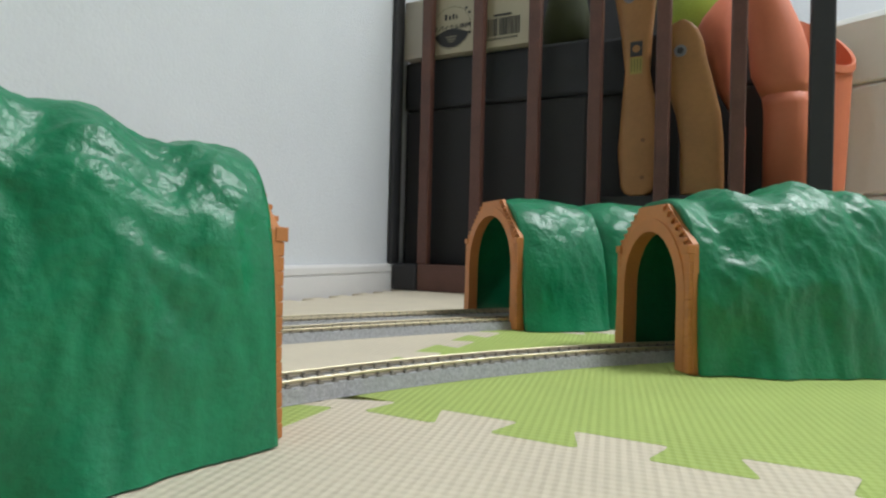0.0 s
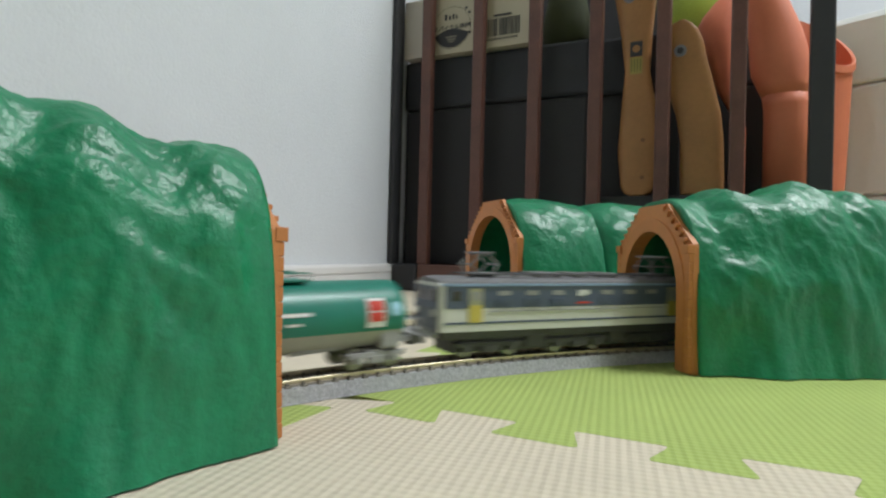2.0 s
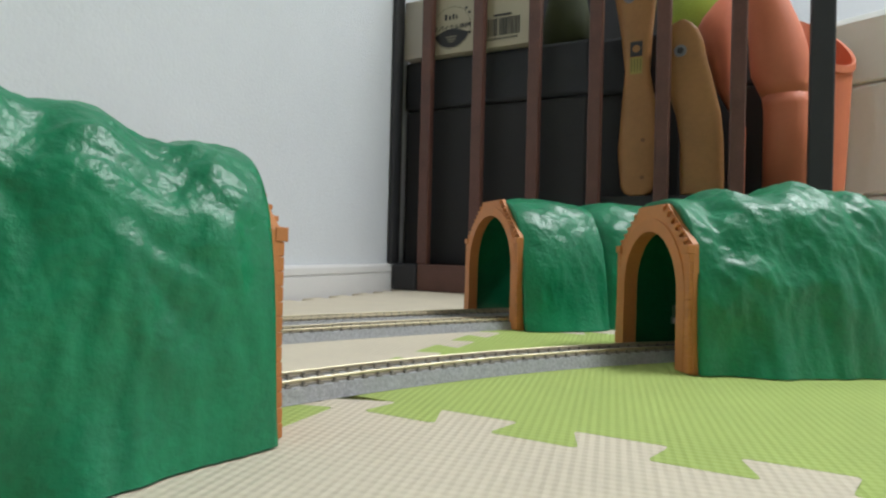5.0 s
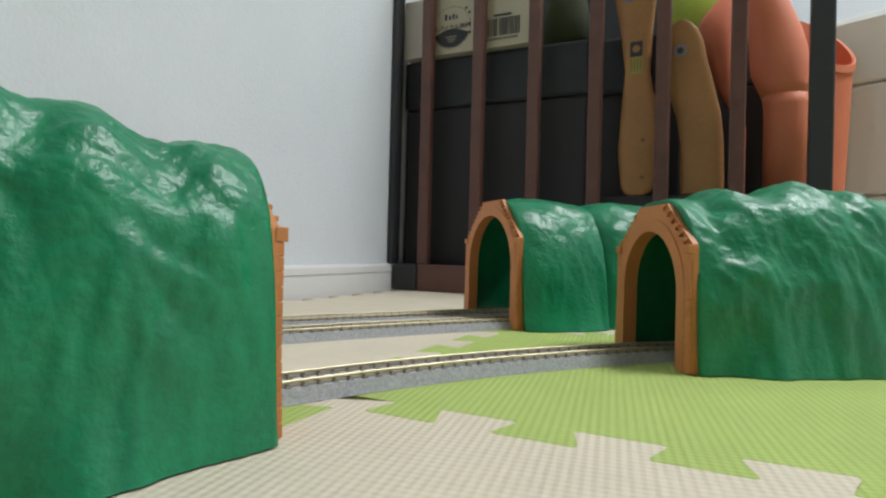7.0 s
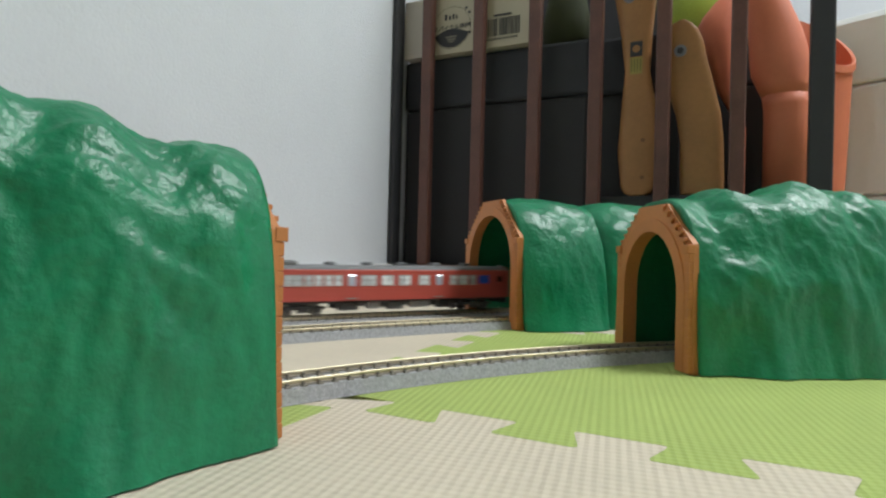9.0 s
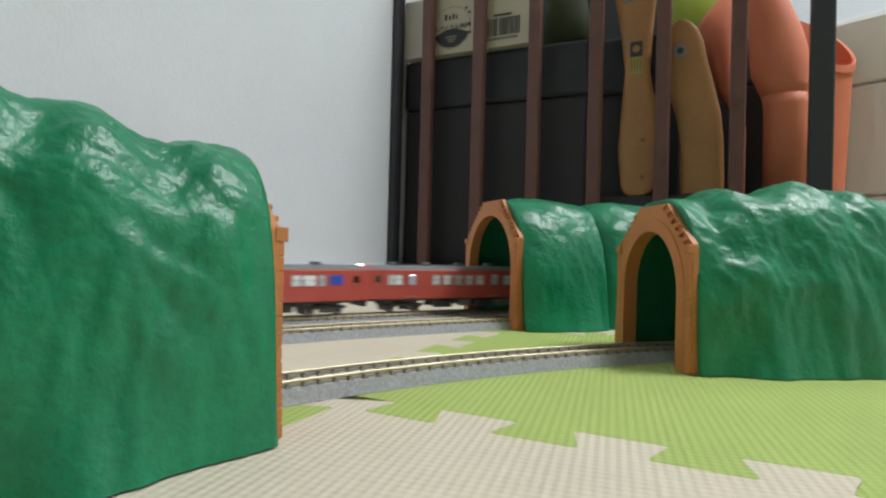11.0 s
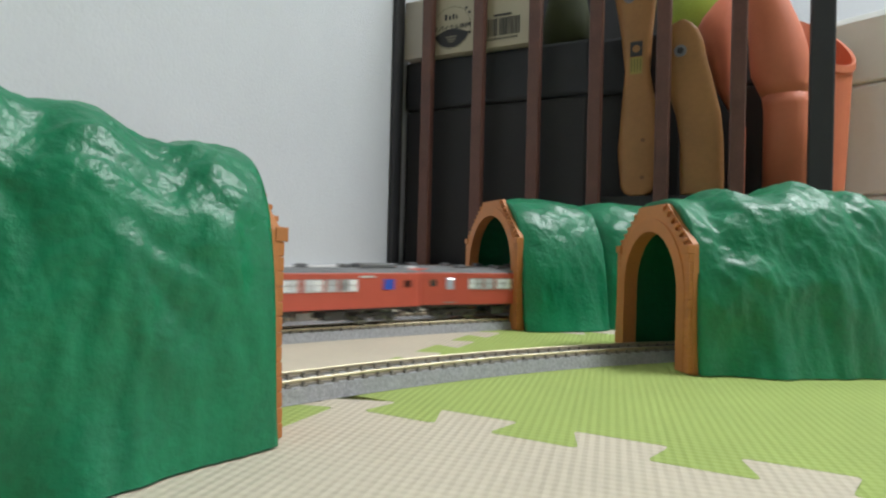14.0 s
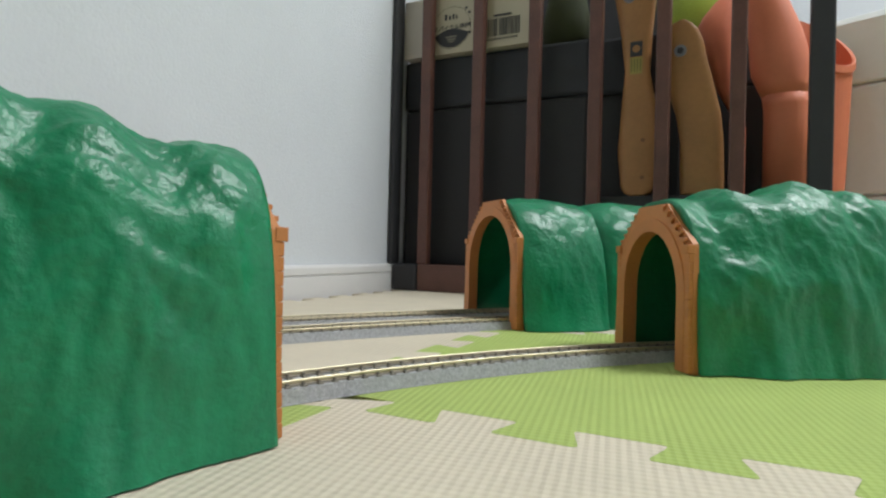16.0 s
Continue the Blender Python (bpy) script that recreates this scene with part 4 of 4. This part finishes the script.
    part("hatch", rod(bmesh.new(), (-0.003, 0, 0.042), (-0.003, 0, 0.0475), 0.0045, 16), "tank_green", thing)
    for d in (-1, 1):
        part("saddle", one_box(d * 0.061 - 0.0055, d * 0.061 + 0.0055, -0.0152, 0.0152, 0.0105, 0.0215, 0.0006), "frame_grey", thing)
        x = d * 0.073
        bm = one_box(min(x - d * 0.024, x + d * 0.008), max(x - d * 0.024, x + d * 0.008), -0.0065, 0.0065, 0.0112, 0.0140, 0.0004)
        box(bm, x + d * 0.008 - 0.0008, x + d * 0.008 + 0.0008, -0.0155, 0.0155, 0.0105, 0.0150, 0.0003)
        part("end_sill", bm, "frame_grey", thing)
        bm = bmesh.new()
        for y in (-0.0145, 0.0145):
            rod(bm, (x + d * 0.008, y, 0.0140), (x + d * 0.008, y, 0.0235), 0.0005, 6)
        rod(bm, (x + d * 0.008, -0.0145, 0.0235), (x + d * 0.008, 0.0145, 0.0235), 0.0005, 6)
        part("end_rail", bm, "frame_grey", thing)
        coupler(thing, x + d * 0.009)
        bogie(thing, d * 0.054, "frame_grey", 0.021, 0.0054, 0.033)
        part("brake_pipe", rod(bmesh.new(), (d * 0.010, -0.0080, 0.0110), (d * 0.036, -0.0080, 0.0120), 0.0014, 8), "frame_grey", thing)
    part("valve", rod(bmesh.new(), (0, 0, 0.0075), (0, 0, 0.0160), 0.0030, 12), "frame_grey", thing)
    return thing


def build_railcar(paint, label, group, windows, doors, blinds, cabs, plates, unit, lit, tail=0.1250):
    """A diesel railcar: body, roof with ventilators, windows, doors, underfloor boxes and bogies."""
    thing = tagged(empty("toy_railcar"), label, "toy railcar", group, "thing")
    nose, w = 0.1250, 0.0180
    half, middle = (nose + tail) / 2, (nose - tail) / 2
    part("body", rounded_body(bmesh.new(), half, w, 0.0135, 0.0412, 0.0012), paint, thing).location.x = middle
    part("roof", roof_shell(bmesh.new(), half - 0.0006, w - 0.0002, 0.0410, 0.0036), "dc_roof", thing, "grey cambered roof").location.x = middle
    part("underframe", one_box(-tail + 0.005, nose - 0.005, -0.0130, 0.0130, 0.0110, 0.0140), "under_grey", thing)
    for k in range(6):
        x = -0.100 + k * 0.036
        if unit is None or abs(x - unit) > 0.024:
            part("ventilator", one_box(x - 0.0040, x + 0.0040, -0.0045, 0.0045, 0.0440, 0.0474, 0.0008), "roof_grey", thing)
    if unit is not None:
        part("roof_unit", one_box(unit - 0.0165, unit + 0.0165, -0.0100, 0.0100, 0.0436, 0.0482, 0.0014), "dc_roof", thing, "large grey roof unit")
    for side in (-1, 1):
        for x, width in windows:
            h = width / 2
            frame_ob = plate(thing, "window_frame", x - h - 0.0006, x + h + 0.0006, side, w, 0.0268, 0.0362, "frame_grey", 0.0002)
            halves = ((x - h, x - 0.0004), (x + 0.0004, x + h)) if h > 0.0055 else ((x - h, x + h),)
            for x0, x1 in halves:
                plate(frame_ob, "pane", x0, x1, side, w + 0.0002, 0.0274, 0.0356, "pane", 0.0002)
            plate(frame_ob, "window_bar", x - h, x + h, side, w + 0.0004, 0.0314, 0.0318, "frame_grey", 0.0002)
            plate(frame_ob, "sill", x - h - 0.0006, x + h + 0.0006, side, w + 0.0002, 0.0266, 0.0271, "white_mark", 0.0004)
        for x in doors:
            door = plate(thing, "door", x - 0.0058, x + 0.0058, side, w, 0.0150, 0.0385, paint, 0.0003)
            plate(door, "door_window", x - 0.0036, x + 0.0036, side, w + 0.0003, 0.0266, 0.0365, "door_pane", 0.0003)
            # added wedge, tilted to mirror the lamp like a reflection in the glass
            mirror_wedge = prism(bmesh.new(), [(side * (w + 0.0004), 0.0364), (side * (w + 0.0012), 0.0353), (side * (w + 0.0004), 0.0353)], x - 0.0024, x + 0.0024, lambda u, v, ww: (ww, u, v))
            part("window_hood", mirror_wedge, "glint_metal", door, "tilted mirror strip added to make a glint on the door window")
            plate(door, "door_sill", x - 0.0058, x + 0.0058, side, w + 0.0003, 0.0150, 0.0158, "frame_grey", 0.0004)
        for x in plates:
            plate(thing, "name_board", x - 0.0065, x + 0.0065, side, w, 0.0372, 0.0386, "white_mark", 0.0005)
        for x, width in blinds:
            plate(thing, "blind", x - width / 2, x + width / 2, side, w, 0.0276, 0.0358, "blue_blind", 0.0005, "bright blue blind")
        for d in cabs:
            x = (nose if d > 0 else -tail) - d * 0.0130
            plate(thing, "cab_window", x - 0.0028, x + 0.0028, side, w, 0.0292, 0.0348, "dark_glass", 0.0004)
    for d in (1, -1):
        x = nose if d > 0 else -tail
        if d in cabs:
            for y in (-0.0115, 0.0, 0.0115):
                bm = one_box(min(x, x + d * 0.0004), max(x, x + d * 0.0004), y - 0.0042, y + 0.0042, 0.0280, 0.0360)
                part("front_window", bm, "dark_glass", thing)
            part("headlight", rod(bmesh.new(), (x - d * 0.003, 0, 0.0435), (x + d * 0.0018, 0, 0.0435), 0.0020, 14), "lit_lamp" if d in lit else "white_mark", thing)
            part("roof_brow", one_box(min(x - d * 0.010, x), max(x - d * 0.010, x), -0.0150, 0.0150, 0.0405, 0.0440, 0.0012), paint, thing)
            for y in (-0.0130, 0.0130):
                part("tail_lamp", rod(bmesh.new(), (x, y, 0.0225), (x + d * 0.0010, y, 0.0225), 0.0014, 12), "red_mark", thing)
            part("skirt", one_box(min(x - d * 0.004, x), max(x - d * 0.004, x), -0.0140, 0.0140, 0.0070, 0.0130, 0.0006), "under_grey", thing)
        else:
            bm = one_box(min(x, x + d * 0.0035), max(x, x + d * 0.0035), -0.0055, 0.0055, 0.0150, 0.0370, 0.0004)
            part("gangway", bm, "under_grey", thing)
        coupler(thing, x + d * 0.0002)
        bogie(thing, d * 0.0880 + middle, "under_grey", 0.026, 0.0054, 0.040)
    for k, (x, l) in enumerate(((-0.050, 0.018), (-0.026, 0.012), (-0.004, 0.016), (0.022, 0.020), (0.048, 0.014))):
        for side in (-1, 1):
            y0, y1 = (0.006, 0.0150) if side > 0 else (-0.0150, -0.006)
            part("underfloor_box", one_box(x - l / 2, x + l / 2, y0, y1, 0.0045 + 0.001 * (k % 2), 0.0118, 0.0008), "frame_grey" if k % 2 else "under_grey", thing)
    return thing


LOCOMOTIVE = build_locomotive()
TANKS = [build_tank_wagon()]
TANKS.append(copy_thing(TANKS[0], Matrix()))
RED_WINDOWS = [(0.0790, 0.0060), (0.0675, 0.0105), (0.0562, 0.0075), (0.0237, 0.0105), (0.0030, 0.0115), (-0.0145, 0.0115), (-0.0330, 0.0145), (-0.0617, 0.0062), (-0.0705, 0.0062), (-0.0795, 0.0062), (-0.0880, 0.0062), (-0.1015, 0.0160), (-0.1195, 0.0140)]
PLAIN_WINDOWS = [(x, 0.0078) for x in (0.112, 0.092, 0.0800, 0.0680, 0.0560, 0.0440, 0.0320, 0.0200, -0.0120, -0.0240, -0.0360, -0.0480, -0.0600)] + [(-0.1020, 0.0135)]
RED_LABEL = "red model diesel railcar with a grey roof, "
RED = [build_railcar("dc_red", RED_LABEL + "blue blind", "red railcars", RED_WINDOWS, [0.0400, -0.0490], [(0.0925, 0.0115)], [1], [], -0.112, [], 0.1320),
       build_railcar("dc_red", RED_LABEL + "many windows", "red railcars", PLAIN_WINDOWS, [0.0050, -0.0850], [], [-1], [], None, [], 0.1320)]
RED.append(build_railcar("dc_red", RED_LABEL + "lamp lit", "red railcars", RED_WINDOWS, [0.0395, -0.0490], [(0.0925, 0.0120)], [1], [], -0.112, [1], 0.1320))
RED.append(copy_thing(RED[1], Matrix()))
ORANGE_WINDOWS = [(-0.0595, 0.0130), (-0.0455, 0.0087), (-0.0310, 0.0140), (-0.0120, 0.0140), (0.0250, 0.0150), (0.0440, 0.0150), (0.0590, 0.0090), (0.0720, 0.0130)]
ORANGE = [build_railcar("dc_orange", "orange-red model diesel railcar with a grey roof, lamp lit", "orange railcars", ORANGE_WINDOWS, [0.0980, 0.0065], [(-0.0945, 0.0095)], [1, -1], [-0.0750], -0.090, [1])]
ORANGE.append(build_railcar("dc_orange", "orange-red model diesel railcar with a grey roof, lamp off", "orange railcars", ORANGE_WINDOWS, [0.0965, 0.0065], [(-0.0945, 0.0095)], [1, -1], [-0.0750], -0.090, []))


# ---- what moves ----
def ride(thing, line, s0, speed, reverse=False):
    """Keys a vehicle along a track: s0 is where its middle stands at 0 s."""
    rows = []
    for k in range(0, 65):
        t = k * 0.25
        x, y, h = line.at(s0 + speed * t)
        rows.append((t, pose(x, y, RAIL_TOP + 0.0005, 0, 0, math.degrees(h) + (180 if reverse else 0))))
    walk(thing, rows)


def motions():
    v = 0.1830
    nose = -0.1795
    ride(LOCOMOTIVE, line_near, nose - 0.0915, v)
    for k, wagon in enumerate(TANKS):
        ride(wagon, line_near, nose - 0.2184 - 0.0760 + 0.0125 - 0.1740 * k, v)
    v = 0.1800
    for k, car in enumerate(RED):
        ride(car, line_far, -1.4270 - 0.1250 - 0.2605 * k + (0.004 if k > 1 else 0.0), v)
    v = -0.1955
    for k, car in enumerate(ORANGE):
        ride(car, line_mid, 0.037 + 12.8 * 0.1955 + 0.1250 + 0.2545 * k, v, True)


motions()
